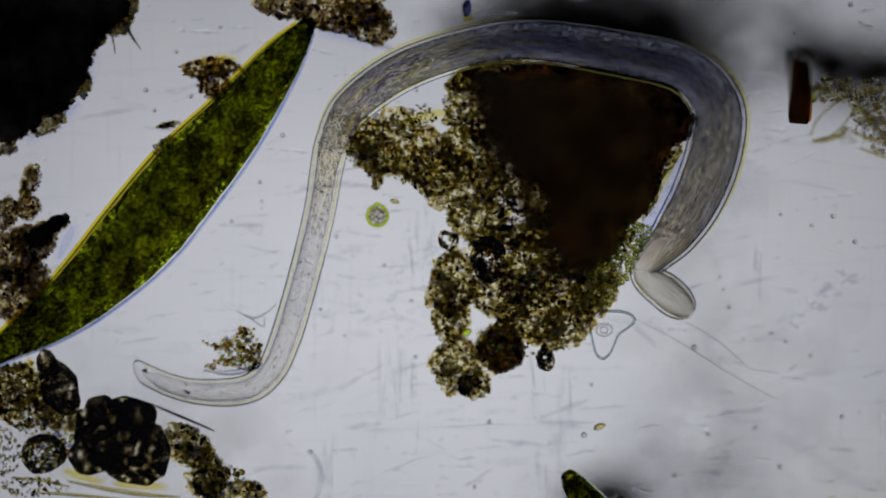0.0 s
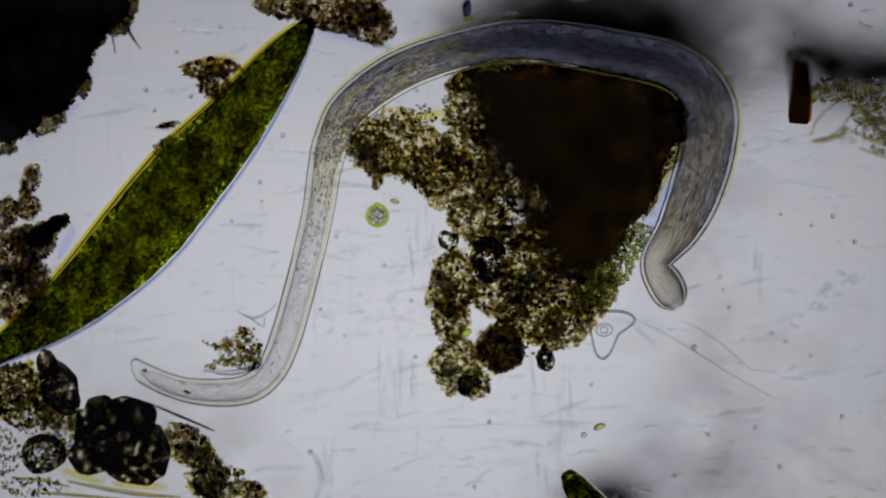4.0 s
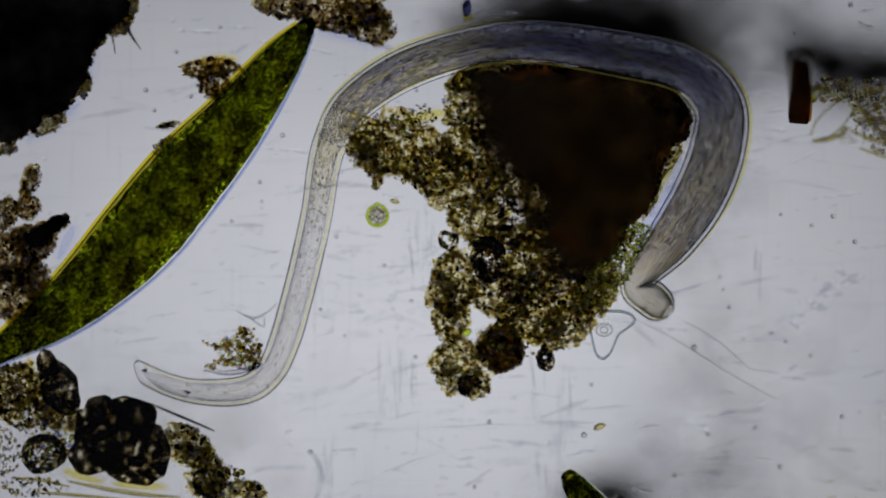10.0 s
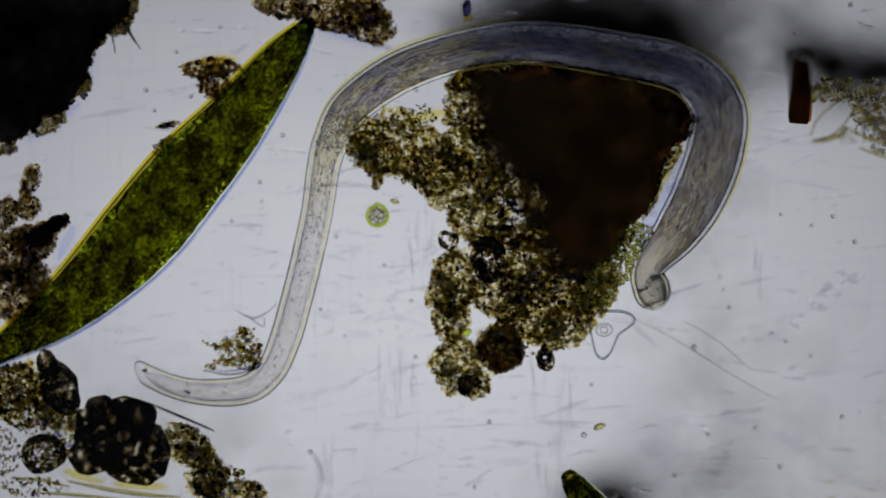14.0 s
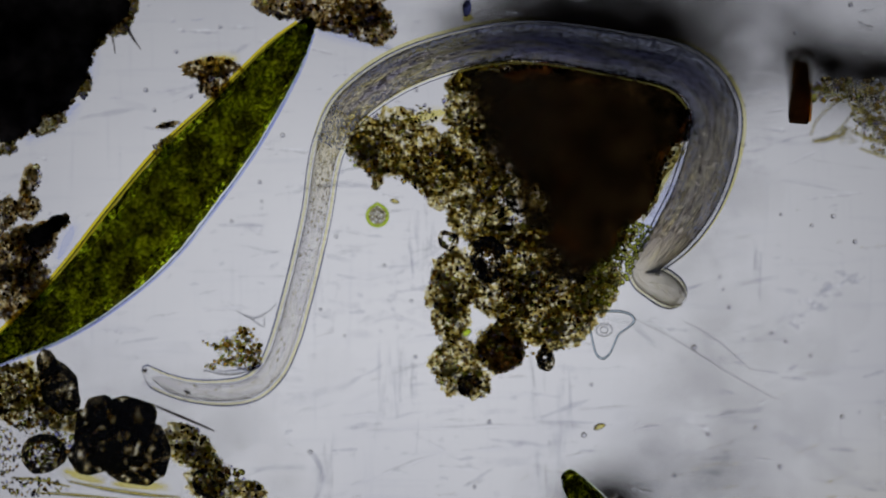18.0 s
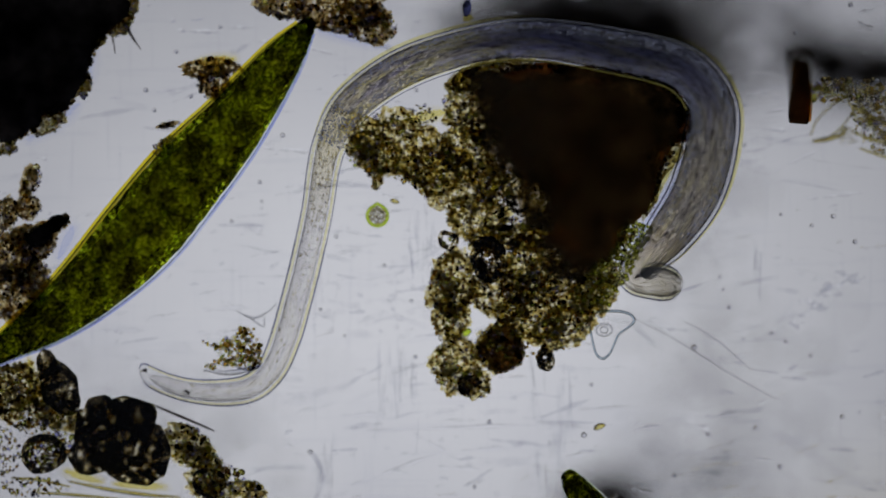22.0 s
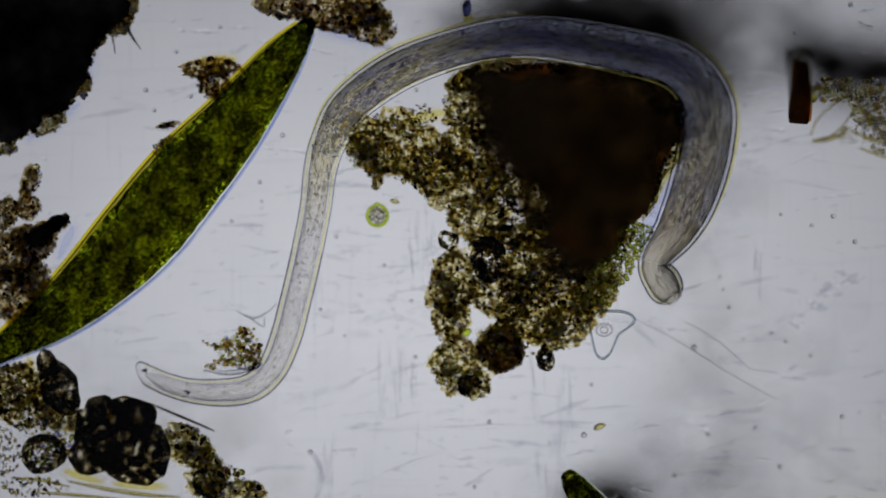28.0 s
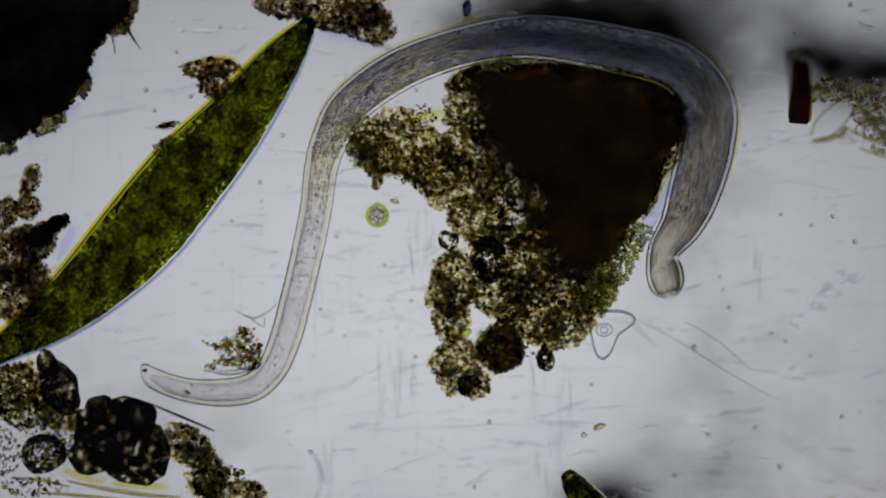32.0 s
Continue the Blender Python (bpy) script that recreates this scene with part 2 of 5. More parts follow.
def part(name, bm, mat, parent=None, label=""):
    me = bpy.data.meshes.new(name)
    bm.to_mesh(me)
    bm.free()
    me.materials.append(mat)
    me.polygons.foreach_set("use_smooth", [True] * len(me.polygons))
    ob = new(name, me)
    if parent is not None:
        ob.parent = parent
    if label:
        ob["label"] = label
    return ob


def empty(name, x, y, label, category, group="", kind=""):
    ob = new(name)
    ob.location = P(x, y, 0.0)
    ob.empty_display_size = 0.05
    return tagged(ob, label, category, group, kind)


def ico(sub):
    bm = bmesh.new()
    bmesh.ops.create_icosphere(bm, subdivisions=sub, radius=1)
    v = np.array([tuple(q.co) for q in bm.verts])
    f = np.array([[q.index for q in t.verts] for t in bm.faces])
    bm.free()
    return v, f


def knobbly(sub, amount, seed, freq=1.4):
    v, f = ico(sub)
    off = Vector((seed * 7.3, seed * 3.1, seed * 1.7))
    s = [1 + amount * noise.noise(Vector(p) * freq + off) for p in v]
    return v * np.array(s)[:, None], f


SHAPES = {k: [knobbly(s, a, i + 1) for i in range(5)] for k, s, a in (("small", 1, 0.55), ("fine", 2, 0.7))}


def scatter(name, spots, mat, parent, label="", shape="small", kind="stuff"):
    """One mesh of many grains; each spot is a place in the parent's space, three radii and a turn."""
    vs, fs, base = [], [], 0
    for i, (x, y, z, rx, ry, rz, a) in enumerate(spots):
        v, f = SHAPES[shape][i % 5]
        c, s = math.cos(a), math.sin(a)
        px, py = v[:, 0] * rx, v[:, 1] * ry
        vs.append(np.stack([x + c * px - s * py, y + s * px + c * py, z + v[:, 2] * rz], 1))
        fs.append(f + base)
        base += len(v)
    if not vs:
        return None
    ob = mesh_object(name, np.concatenate(vs).tolist(), np.concatenate(fs).tolist(), mat, parent, label)
    if kind:
        ob["kind"] = kind
    return ob


def in_lobe(rng, lobe, edge=1.0):
    """A random plan point in a lobe (x, y, half length, half width, turn), evenly over its area."""
    x, y, rx, ry, turn = lobe[:5]
    r, a = math.sqrt(rng.random()) * edge, rng.random() * 2 * math.pi
    u, v = rx * r * math.cos(a), ry * r * math.sin(a)
    c, s = math.cos(radians(turn)), math.sin(radians(turn))
    return x + c * u - s * v, y + s * u + c * v, r


def mass(name, lobe, mat, parent, seed, thick=0.05, rough=0.55, sub=5, label="", fine=0.0):
    """A lumpy solid body over a lobe, resting on the slide."""
    x, y, rx, ry, turn = lobe[:5]
    v, f = ico(sub)
    o = P(x, y, 0)
    c, s = math.cos(radians(-turn)), math.sin(radians(-turn))
    off = Vector((seed * 5.7, seed * 2.3, seed))
    out = []
    for p in v:
        q = Vector(p)
        n = 1 + rough * (0.55 * noise.noise(q * 1.6 + off) + 0.35 * noise.noise(q * 4.5 + off) + 0.22 * noise.noise(q * 11 + off) + fine * noise.noise(q * 30 + off))
        a, b = q.x * rx * n / 1000, q.y * ry * n / 1000
        z = thick * (1 + q.z * min(1.25, n))
        k = (REACH + FOCUS - z) / REACH
        wx, wy = (o.x + c * a - s * b) * k, (o.y + s * a + c * b) * k
        out.append((wx - parent.location.x, wy - parent.location.y, max(0.0, z)))
    return mesh_object(name, out, f, mat, parent, label)


def clump(name, label, lobes, size=(3.0, 7.0), per=1.0, mat=None, core=None, seed=1, layers=0.07, big=24, category="clump", grain_name="grain", dark=(), holes=()):
    """A heap of grains. Lobes: x, y, half length, half width, turn, share of grain cover, 1 if the lobe has a dense body, 2 if a thin murky one."""
    rng = random.Random(seed)
    mat, core = mat or M_GRAIN, core or M_CORE
    cx = sum(l[0] for l in lobes) / len(lobes)
    cy = sum(l[1] for l in lobes) / len(lobes)
    root = empty(name, cx, cy, label, category)
    o = root.location
    spots = []
    for i, l in enumerate(lobes):
        cover, solid = l[5], l[6]
        if solid:
            mass("dense_body" if solid == 1 else "murky_body", l, core if solid == 1 else M_VEIL, root, seed * 11 + i, thick=l[7] if len(l) > 7 else 0.045, rough=0.42, fine=0.12)
        if cover >= 1.5 or mat is M_RUST and cover > 0.65:
            mass("matrix", (l[0], l[1], l[2] * 0.92, l[3] * 0.92, l[4]), M_MATRIX_RUST if mat is M_RUST else M_MATRIX, root, seed * 17 + i, 0.012, 0.85, 5)
        area = math.pi * l[2] * l[3]
        mean = (size[0] + size[1]) / 2
        for _ in range(int(per * cover * area / (math.pi * mean * mean))):
            x, y, r = in_lobe(rng, l, 1.02)
            if solid == 1 and r < 0.72 and rng.random() < 0.75:
                continue
            if any(math.hypot(x - h[0], y - h[1]) < h[2] for h in holes):
                continue
            g = rng.uniform(*size) * (1.0 if rng.random() > 0.1 else 1.5) / 1000
            z = rng.uniform(0.3 * g, layers * (1.05 - 0.6 * min(1, r)) + g)
            p = P(x, y, z)
            spots.append((p.x - o.x, p.y - o.y, p.z, g * rng.uniform(0.7, 1.5), g * rng.uniform(0.7, 1.1), g * rng.uniform(0.6, 1.0), rng.random() * 3.14))
    scatter("granular_matter", spots, mat, root, shape="small")
    # darker grains crowd round the dense bodies and in the thick parts
    spots = []
    for l in [(*q[:5], 0.8, 1.09, 1.3) for q in lobes if q[6] == 1] + [(*q[:5], 0.0, 1.0, q[5]) for q in dark]:
        ring = l[6] * l[6] - l[5] * l[5]
        for _ in range(int(l[7] * ring * l[2] * l[3] / 7.0)):
            a, r = rng.random() * 2 * math.pi, math.sqrt(l[5] * l[5] + ring * rng.random())
            r *= 1 + 0.10 * noise.noise(Vector((math.cos(a) * 5, math.sin(a) * 5, seed)))
            u, w = l[2] * r * math.cos(a), l[3] * r * math.sin(a)
            c, s = math.cos(radians(l[4])), math.sin(radians(l[4]))
            g = rng.uniform(1.8, 4.6) / 1000
            p = P(l[0] + c * u - s * w, l[1] + s * u + c * w, rng.uniform(g, 0.03))
            spots.append((p.x - o.x, p.y - o.y, p.z, g * rng.uniform(0.8, 1.5), g, g * 0.8, rng.random() * 3.14))
    scatter("dark_granular_matter", spots, M_DARKGRAIN, root, shape="small")
    meshes = []
    for i in range(big):
        l = rng.choice(lobes)
        x, y, r = in_lobe(rng, l, 1.02)
        g = rng.uniform(size[1], size[1] * 1.7) / 1000
        if len(meshes) < 4:
            v, f = SHAPES["fine"][len(meshes)]
            ob = mesh_object(grain_name, v, f, M_GRAIN_ONE, root)
            meshes.append(ob.data)
        else:
            ob = new(grain_name, meshes[i % 4])
            ob.parent = root
        p = P(x, y, rng.uniform(g, layers + g))
        ob.location = (p.x - o.x, p.y - o.y, p.z)
        ob.scale = (g * rng.uniform(0.9, 1.5), g, g * 0.8)
        ob.rotation_euler = (0, 0, rng.random() * 6.28)
    return root


# ---- the slide, the stage that carries it and the lamp below ----
def box(name, x0, x1, y0, y1, z0, z1, mat, parent=None, label="", bevel=0.01):
    bm = bmesh.new()
    bmesh.ops.create_cube(bm, size=1, matrix=Matrix.Translation(((x0 + x1) / 2, (y0 + y1) / 2, (z0 + z1) / 2)) @ Matrix.Diagonal((x1 - x0, y1 - y0, z1 - z0, 1)))
    if bevel:
        bmesh.ops.bevel(bm, geom=bm.edges[:], offset=bevel, segments=2, affect="EDGES")
    ob = part(name, bm, mat, parent, label)
    ob.data.polygons.foreach_set("use_smooth", [False] * len(ob.data.polygons))
    return ob


SLIDE_UNDER = -0.50
slide = box("ground", -2.3, 2.3, -1.75, 1.75, SLIDE_UNDER, 0.0, M_SLIDE)
slide.visible_shadow = False
tagged(slide, "clear scratched glass slide lit from below", "glass slide", kind="structure")


def ring_plate(name, inner, outer, z0, z1, mat, parent=None, label="", n=96):
    v, f = [], []
    for i in range(n):
        a = 2 * math.pi * i / n
        for r, z in ((inner, z1), (outer, z1), (outer, z0), (inner, z0)):
            v.append((r * math.cos(a), r * math.sin(a), z))
    for i in range(n):
        j = (i + 1) % n
        for k in range(4):
            m = (k + 1) % 4
            f.append((4 * i + k, 4 * i + m, 4 * j + m, 4 * j + k))
    return mesh_object(name, v, f, mat, parent, label, smooth=False)


stage = ring_plate("floor", 1.30, 2.7, SLIDE_UNDER - 0.16, SLIDE_UNDER - 0.002, M_STAGE)
tagged(stage, "matt black microscope stage with a round opening", "microscope stage", kind="structure")

lamp = new("microscope_lamp")
lamp.location = (0, 0, -5.0)
tagged(lamp, "round glowing condenser lens in a dark metal collar", "lamp")
# unseen tube, added to keep the world's fill light out from below
ring_plate("collar", 2.32, 2.45, -0.3, 4.33, M_STAGE, lamp, "unseen matt black tube added to block stray light")
v, f = [(0, 0, 0.1)], []
for r in range(1, 9):
    for i in range(64):
        a, q = 2 * math.pi * i / 64, 2.30 * r / 8
        v.append((q * math.cos(a), q * math.sin(a), 0.1 * (1 - (r / 8) ** 2)))
for i in range(64):
    f.append((0, 1 + i, 1 + (i + 1) % 64))
for r in range(7):
    for i in range(64):
        a, b = 1 + r * 64 + i, 1 + r * 64 + (i + 1) % 64
        f.append((a, a + 64, b + 64, b))
mesh_object("lens", v, f, M_LAMP, lamp, "glowing frosted lens")


# ---- dirt on the far side of the glass, out of focus ----
def smear(name, label, lobes, seed, crumbs, spread=0.62, z=SLIDE_UNDER, size=(10, 23)):
    """Sediment that clings to the underside of the glass, and added shade: dense in the middle, loose crumbs towards
    its edge.
    """
    cx, cy = sum(l[0] for l in lobes) / len(lobes), sum(l[1] for l in lobes) / len(lobes)
    root = new(name)
    root.location = P(cx, cy, z)
    tagged(root, label, "clump")
    rng = random.Random(seed)
    shared = []
    for k in range(crumbs):
        l = lobes[k % len(lobes)]
        c, s = math.cos(radians(l[4])), math.sin(radians(l[4]))
        u, w = l[2] * rng.gauss(0, spread), l[3] * rng.gauss(0, spread)
        g = rng.uniform(*size) / 1000
        if len(shared) < 3:
            v, f = knobbly(2, 0.6, seed + k)
            ob = mesh_object("crumb", v, f, M_SEDIMENT, root)
            shared.append(ob.data)
        else:
            ob = new("crumb", shared[k % 3])
            ob.parent = root
        ob.location = P(l[0] + c * u - s * w, l[1] + s * u + c * w, z - g) - root.location
        ob.scale = (g * rng.uniform(1, 1.8), g, g)
        ob.rotation_euler = (0, 0, rng.random() * 6)
    return root


smear("sediment_and_shade", "blurred black sediment stuck under the glass", [(950, 55, 110, 45, -8), (910, 78, 60, 32, -15), (1040, 48, 120, 60, 0), (1100, 108, 105, 55, 0), (1060, 25, 120, 40, 0), (1085, 105, 115, 44, 8)], 3, 1000, 0.70, size=(8, 15))
smear("sediment_and_shade", "thin blurred grey sediment under the glass", [(1200, 112, 105, 110, 30)], 5, 270, 0.62, size=(5, 10))
smear("sediment_and_shade", "sparse blurred grey crumbs under the glass", [(1350, 50, 130, 70, 10)], 6, 90, 0.62, size=(5, 9))
smear("sediment_and_shade", "blurred dark brown strip of sediment under the glass", [(1455, 120, 70, 30, 0), (1550, 130, 80, 38, 4)], 8, 84)
smear("sediment_and_shade", "blurred dark sediment under the glass beside a green cell", [(1085, 900, 60, 38, 20)], 13, 44)
smear("sediment_and_shade", "sparse blurred grey crumbs below the worm", [(1225, 360, 80, 220, 8)], 19, 70, 0.62, size=(4, 8))
# these last crumbs are added only to dim the lamp's light
smear("sediment_and_shade", "sparse unseen crumbs added to dim the light round the black mineral", [(260, 770, 230, 110, 0)], 21, 110, 0.62, size=(4, 8))
smear("sediment_and_shade", "sparse unseen crumbs added to dim the light beside the fibres", [(1295, 640, 150, 130, 0)], 23, 60, 0.62, size=(4, 8))
smear("sediment_and_shade", "sparse unseen crumbs added to dim the green cell's tip", [(1230, 850, 190, 90, -10)], 15, 90, 0.62, size=(5, 9))


# ---- heaps of detritus ----
clump("detritus_clump", "large opaque black-brown heap of detritus with a granular yellowish fringe",
      [(1020, 222, 150, 62, 4, 0.5, 1, 0.15), (1052, 310, 92, 96, -10, 0.5, 1, 0.15), (1025, 405, 52, 62, -20, 0.6, 1, 0.13), (1060, 190, 130, 62, 4, 0.4, 1, 0.03), (1085, 315, 76, 76, -10, 0.4, 1, 0.03), (1072, 406, 34, 66, 22, 0.5, 1, 0.02), (960, 255, 66, 64, 10, 0.5, 1, 0.17), (915, 190, 50, 50, 0, 0.8, 2, 0.19), (882, 178, 40, 44, 0, 0.9, 2, 0.14), (925, 262, 50, 60, 0, 0.6, 2, 0.21), (892, 240, 34, 42, 0, 0.9, 2, 0.13), (945, 215, 62, 80, 0, 0.5, 2, 0.26), (835, 142, 46, 19, -13, 1.8, 0), (878, 120, 58, 13, -8, 1.9, 0), (960, 350, 44, 54, 0, 0.6, 2, 0.15), (1005, 455, 46, 40, 0, 0.9, 2, 0.12), (864, 152, 34, 24, 0, 0.8, 2, 0.10), (962, 345, 36, 50, 0, 1.7, 0), (935, 420, 46, 24, 0, 1.6, 0), (965, 400, 40, 44, 0, 1.8, 0), (1142, 282, 32, 78, 25, 0.4, 1, 0.02), (1064, 392, 18, 45, 25, 0.5, 1, 0.016), (872, 425, 48, 24, 0, 1.7, 0), (1120, 212, 80, 60, 10, 0.4, 1, 0.035), (1072, 345, 48, 78, 30, 0.5, 1, 0.04), (1060, 156, 118, 22, 3, 0.4, 1, 0.010), (930, 140, 68, 22, -9, 0.6, 1, 0.006), (1178, 195, 28, 44, -10, 0.5, 1, 0.012), (1190, 214, 32, 40, -8, 0.5, 1, 0.012), (1000, 500, 66, 40, 20, 2.2, 0),
       (848, 188, 62, 60, 0, 1.9, 0), (826, 262, 50, 40, 0, 1.7, 0), (885, 255, 45, 75, 0, 1.4, 0), (935, 480, 50, 60, 20, 2.6, 0), (724, 268, 106, 54, 24, 1.7, 0), (664, 270, 52, 36, 24, 1.6, 0), (634, 276, 22, 20, 0, 1.4, 0), (668, 322, 9, 14, 20, 1.6, 0), (666, 304, 16, 14, 0, 1.5, 0), (728, 214, 44, 26, -14, 1.4, 0), (800, 318, 85, 50, 20, 1.6, 0), (864, 318, 30, 34, 0, 1.8, 0), (890, 380, 32, 48, 0, 1.45, 0), (912, 372, 34, 48, 0, 1.45, 0), (915, 330, 30, 24, 0, 1.6, 0), (845, 385, 55, 40, 10, 1.5, 0),
       (800, 500, 40, 58, 10, 2.2, 0), (800, 560, 32, 40, 0, 2.0, 0), (890, 525, 60, 40, 20, 1.8, 0), (940, 560, 60, 40, 0, 1.8, 0), (995, 580, 55, 36, -20, 2.0, 0), (1050, 515, 38, 60, 30, 2.0, 0), (885, 615, 44, 42, 0, 2.6, 0), (808, 645, 42, 50, 0, 2.0, 0), (840, 680, 28, 26, 0, 1.8, 0), (1140, 300, 55, 20, -60, 2.2, 0), (1095, 440, 20, 52, 30, 0.7, 0), (1185, 285, 10, 34, 32, 2.2, 0), (1153, 345, 11, 40, 22, 2.2, 0)],
      (1.3, 3.2), 0.55, seed=4, layers=0.04, big=90, holes=[(906, 368, 15), (922, 359, 6), (897, 402, 7), (870, 512, 10), (845, 500, 9)],
      dark=[(835, 145, 42, 18, -13, 0.5), (880, 120, 55, 13, -8, 0.4), (885, 205, 56, 65, 0, 0.45), (905, 275, 46, 50, 0, 0.7), (856, 195, 44, 56, 0, 0.4), (870, 505, 60, 44, 0, 0.22), (945, 525, 56, 46, 0, 0.25), (1018, 455, 44, 42, 0, 0.8), (955, 460, 25, 50, 0, 0.2), (905, 600, 50, 40, 10, 0.15), (1050, 500, 40, 50, 30, 0.3), (1094, 452, 15, 56, 28, 0.42), (800, 530, 34, 80, 8, 0.12)])
clump("detritus_clump", "opaque black heap of detritus with a ragged fringe", [(36, 90, 116, 114, 10, 0.3, 1), (90, 40, 95, 70, 0, 0.3, 1), (28, 186, 50, 64, 30, 0.5, 1), (145, 35, 50, 50, 0, 0.7, 1), (182, 18, 46, 34, 0, 0.8, 1, 0.03), (228, 18, 15, 34, 10, 2.0, 0), (205, 45, 26, 18, 20, 2.0, 0), (140, 92, 26, 34, 0, 0.8, 1, 0.03), (172, 72, 16, 12, 0, 1.8, 0), (104, 178, 34, 20, -38, 0.9, 1, 0.02), (145, 148, 18, 24, 0, 2.0, 0), (85, 215, 35, 20, -30, 2.0, 0), (5, 262, 25, 14, 0, 2.0, 0)], (1.4, 3.4), 0.72, seed=6, core=M_SEDIMENT, layers=0.04, big=30)
clump("detritus_clump", "brown granular heap of detritus at the tip of the green cell", [(600, 18, 85, 40, 8, 1.7, 0), (645, 40, 58, 32, 15, 1.6, 0), (500, 12, 50, 22, 10, 1.8, 0)], (1.4, 3.4), 0.72, seed=8, mat=M_RUST, core=M_CORE_BROWN, layers=0.04, big=30)
clump("detritus_clump", "small brown flake of detritus leaning on the green cell", [(372, 122, 48, 18, -4, 2.2, 0), (378, 145, 28, 30, 20, 2.4, 0)], (1.5, 3.4), 0.7, seed=9, mat=M_RUST, core=M_CORE_BROWN, layers=0.03, big=8)
clump("detritus_clump", "ragged dark clump of detritus with rusty grains", [(25, 455, 42, 50, 0, 2.2, 0), (100, 397, 24, 12, -28, 1.6, 1, 0.02), (72, 418, 26, 17, -34, 1.8, 1, 0.02), (62, 430, 40, 34, -20, 2.4, 0), (30, 520, 46, 48, 0, 2.2, 0), (60, 490, 30, 30, 0, 2.2, 0), (55, 320, 15, 28, 15, 2.6, 0), (50, 368, 22, 22, 0, 2.2, 0), (10, 380, 22, 30, 20, 2.2, 0)], (1.4, 3.4), 0.72, seed=12, dark=[(28, 470, 44, 56, 0, 0.22), (70, 425, 36, 24, -30, 0.22)], mat=M_RUST, core=M_SEDIMENT, layers=0.04, big=24)
clump("detritus_clump", "brown granular detritus around the black mineral", [(28, 690, 50, 46, 0, 2.2, 0), (105, 735, 50, 22, 20, 2.2, 0), (6, 800, 30, 44, -10, 1.0, 0), (50, 862, 60, 18, 0, 0.8, 0), (112, 780, 20, 36, 0, 1.2, 0), (70, 750, 44, 18, 0, 1.2, 0), (335, 790, 50, 32, 40, 2.2, 0), (365, 815, 40, 18, 30, 1.8, 0), (375, 860, 42, 26, 20, 1.8, 0), (440, 868, 30, 18, 10, 1.8, 0), (410, 840, 25, 16, 30, 1.4, 0)], (1.4, 3.4), 0.72, seed=14, layers=0.04, big=36, dark=[(50, 700, 70, 60, 10, 0.5), (340, 790, 40, 26, 40, 0.3)])
clump("detritus_clump", "small yellow-green tuft of detritus beside the worm", [(430, 594, 15, 17, 0, 1.2, 0), (412, 622, 28, 22, 30, 1.3, 0), (440, 618, 22, 36, -12, 1.0, 0), (452, 632, 14, 16, 0, 0.9, 0), (372, 610, 22, 3, 24, 1.3, 0), (398, 614, 18, 5, -8, 1.3, 0), (384, 644, 24, 7, -20, 1.2, 0), (416, 640, 32, 8, -8, 1.2, 0)], (1.2, 3.2), 0.8, seed=15, mat=M_GOLDGRAIN, layers=0.03, big=20, dark=[(440, 600, 16, 24, 15, 0.40), (452, 626, 10, 20, 10, 0.45), (418, 618, 20, 8, -30, 0.2)])
clump("detritus_clump", "loose yellowish fibrous detritus by a brown rod", [(1490, 160, 55, 20, 0, 1.4, 0), (1545, 195, 40, 30, 0, 1.45, 0), (1450, 165, 26, 14, -10, 1.2, 0), (1560, 250, 22, 22, 20, 1.3, 0), (1535, 225, 24, 14, -20, 1.0, 0)], (1.4, 3.4), 0.72, seed=17, layers=0.14, big=18, dark=[(1500, 150, 70, 14, 0, 0.5), (1560, 200, 20, 40, 0, 0.4)])


clump("detritus_flake", "small purple-grey flake by the green cell's flank", [(299, 222, 19, 5, -12, 2.2, 0)], (1.4, 3.0), 0.8, seed=35, mat=M_RUST, layers=0.02, big=0, category="flake", dark=[(299, 222, 17, 4, -12, 0.8)])
clump("detritus_flake", "green-yellow granular flake on the green cell's flank", [(292, 258, 24, 12, -38, 1.4, 0), (306, 270, 14, 14, 0, 1.4, 0)], (1.6, 3.4), 0.8, seed=36, mat=M_GOLDGRAIN, layers=0.06, big=6, category="flake", dark=[(288, 252, 14, 8, -38, 0.6)])


# ---- tubes, spindles and threads ----
def run(points, u, k):
    return spline([p[k] for p in points], u)


def spline(values, u):
    """A smooth curve through the values, u from 0 to their number less one."""
    i = min(int(u), len(values) - 2)
    k = u - i
    b, c = values[i], values[i + 1]
    a = values[i - 1] if i > 0 else 2 * b - c
    d = values[i + 2] if i + 2 < len(values) else 2 * c - b
    return 0.5 * (2 * b + (c - a) * k + (2 * a - 5 * b + 4 * c - d) * k * k + (3 * b - a - 3 * c + d) * k ** 3)


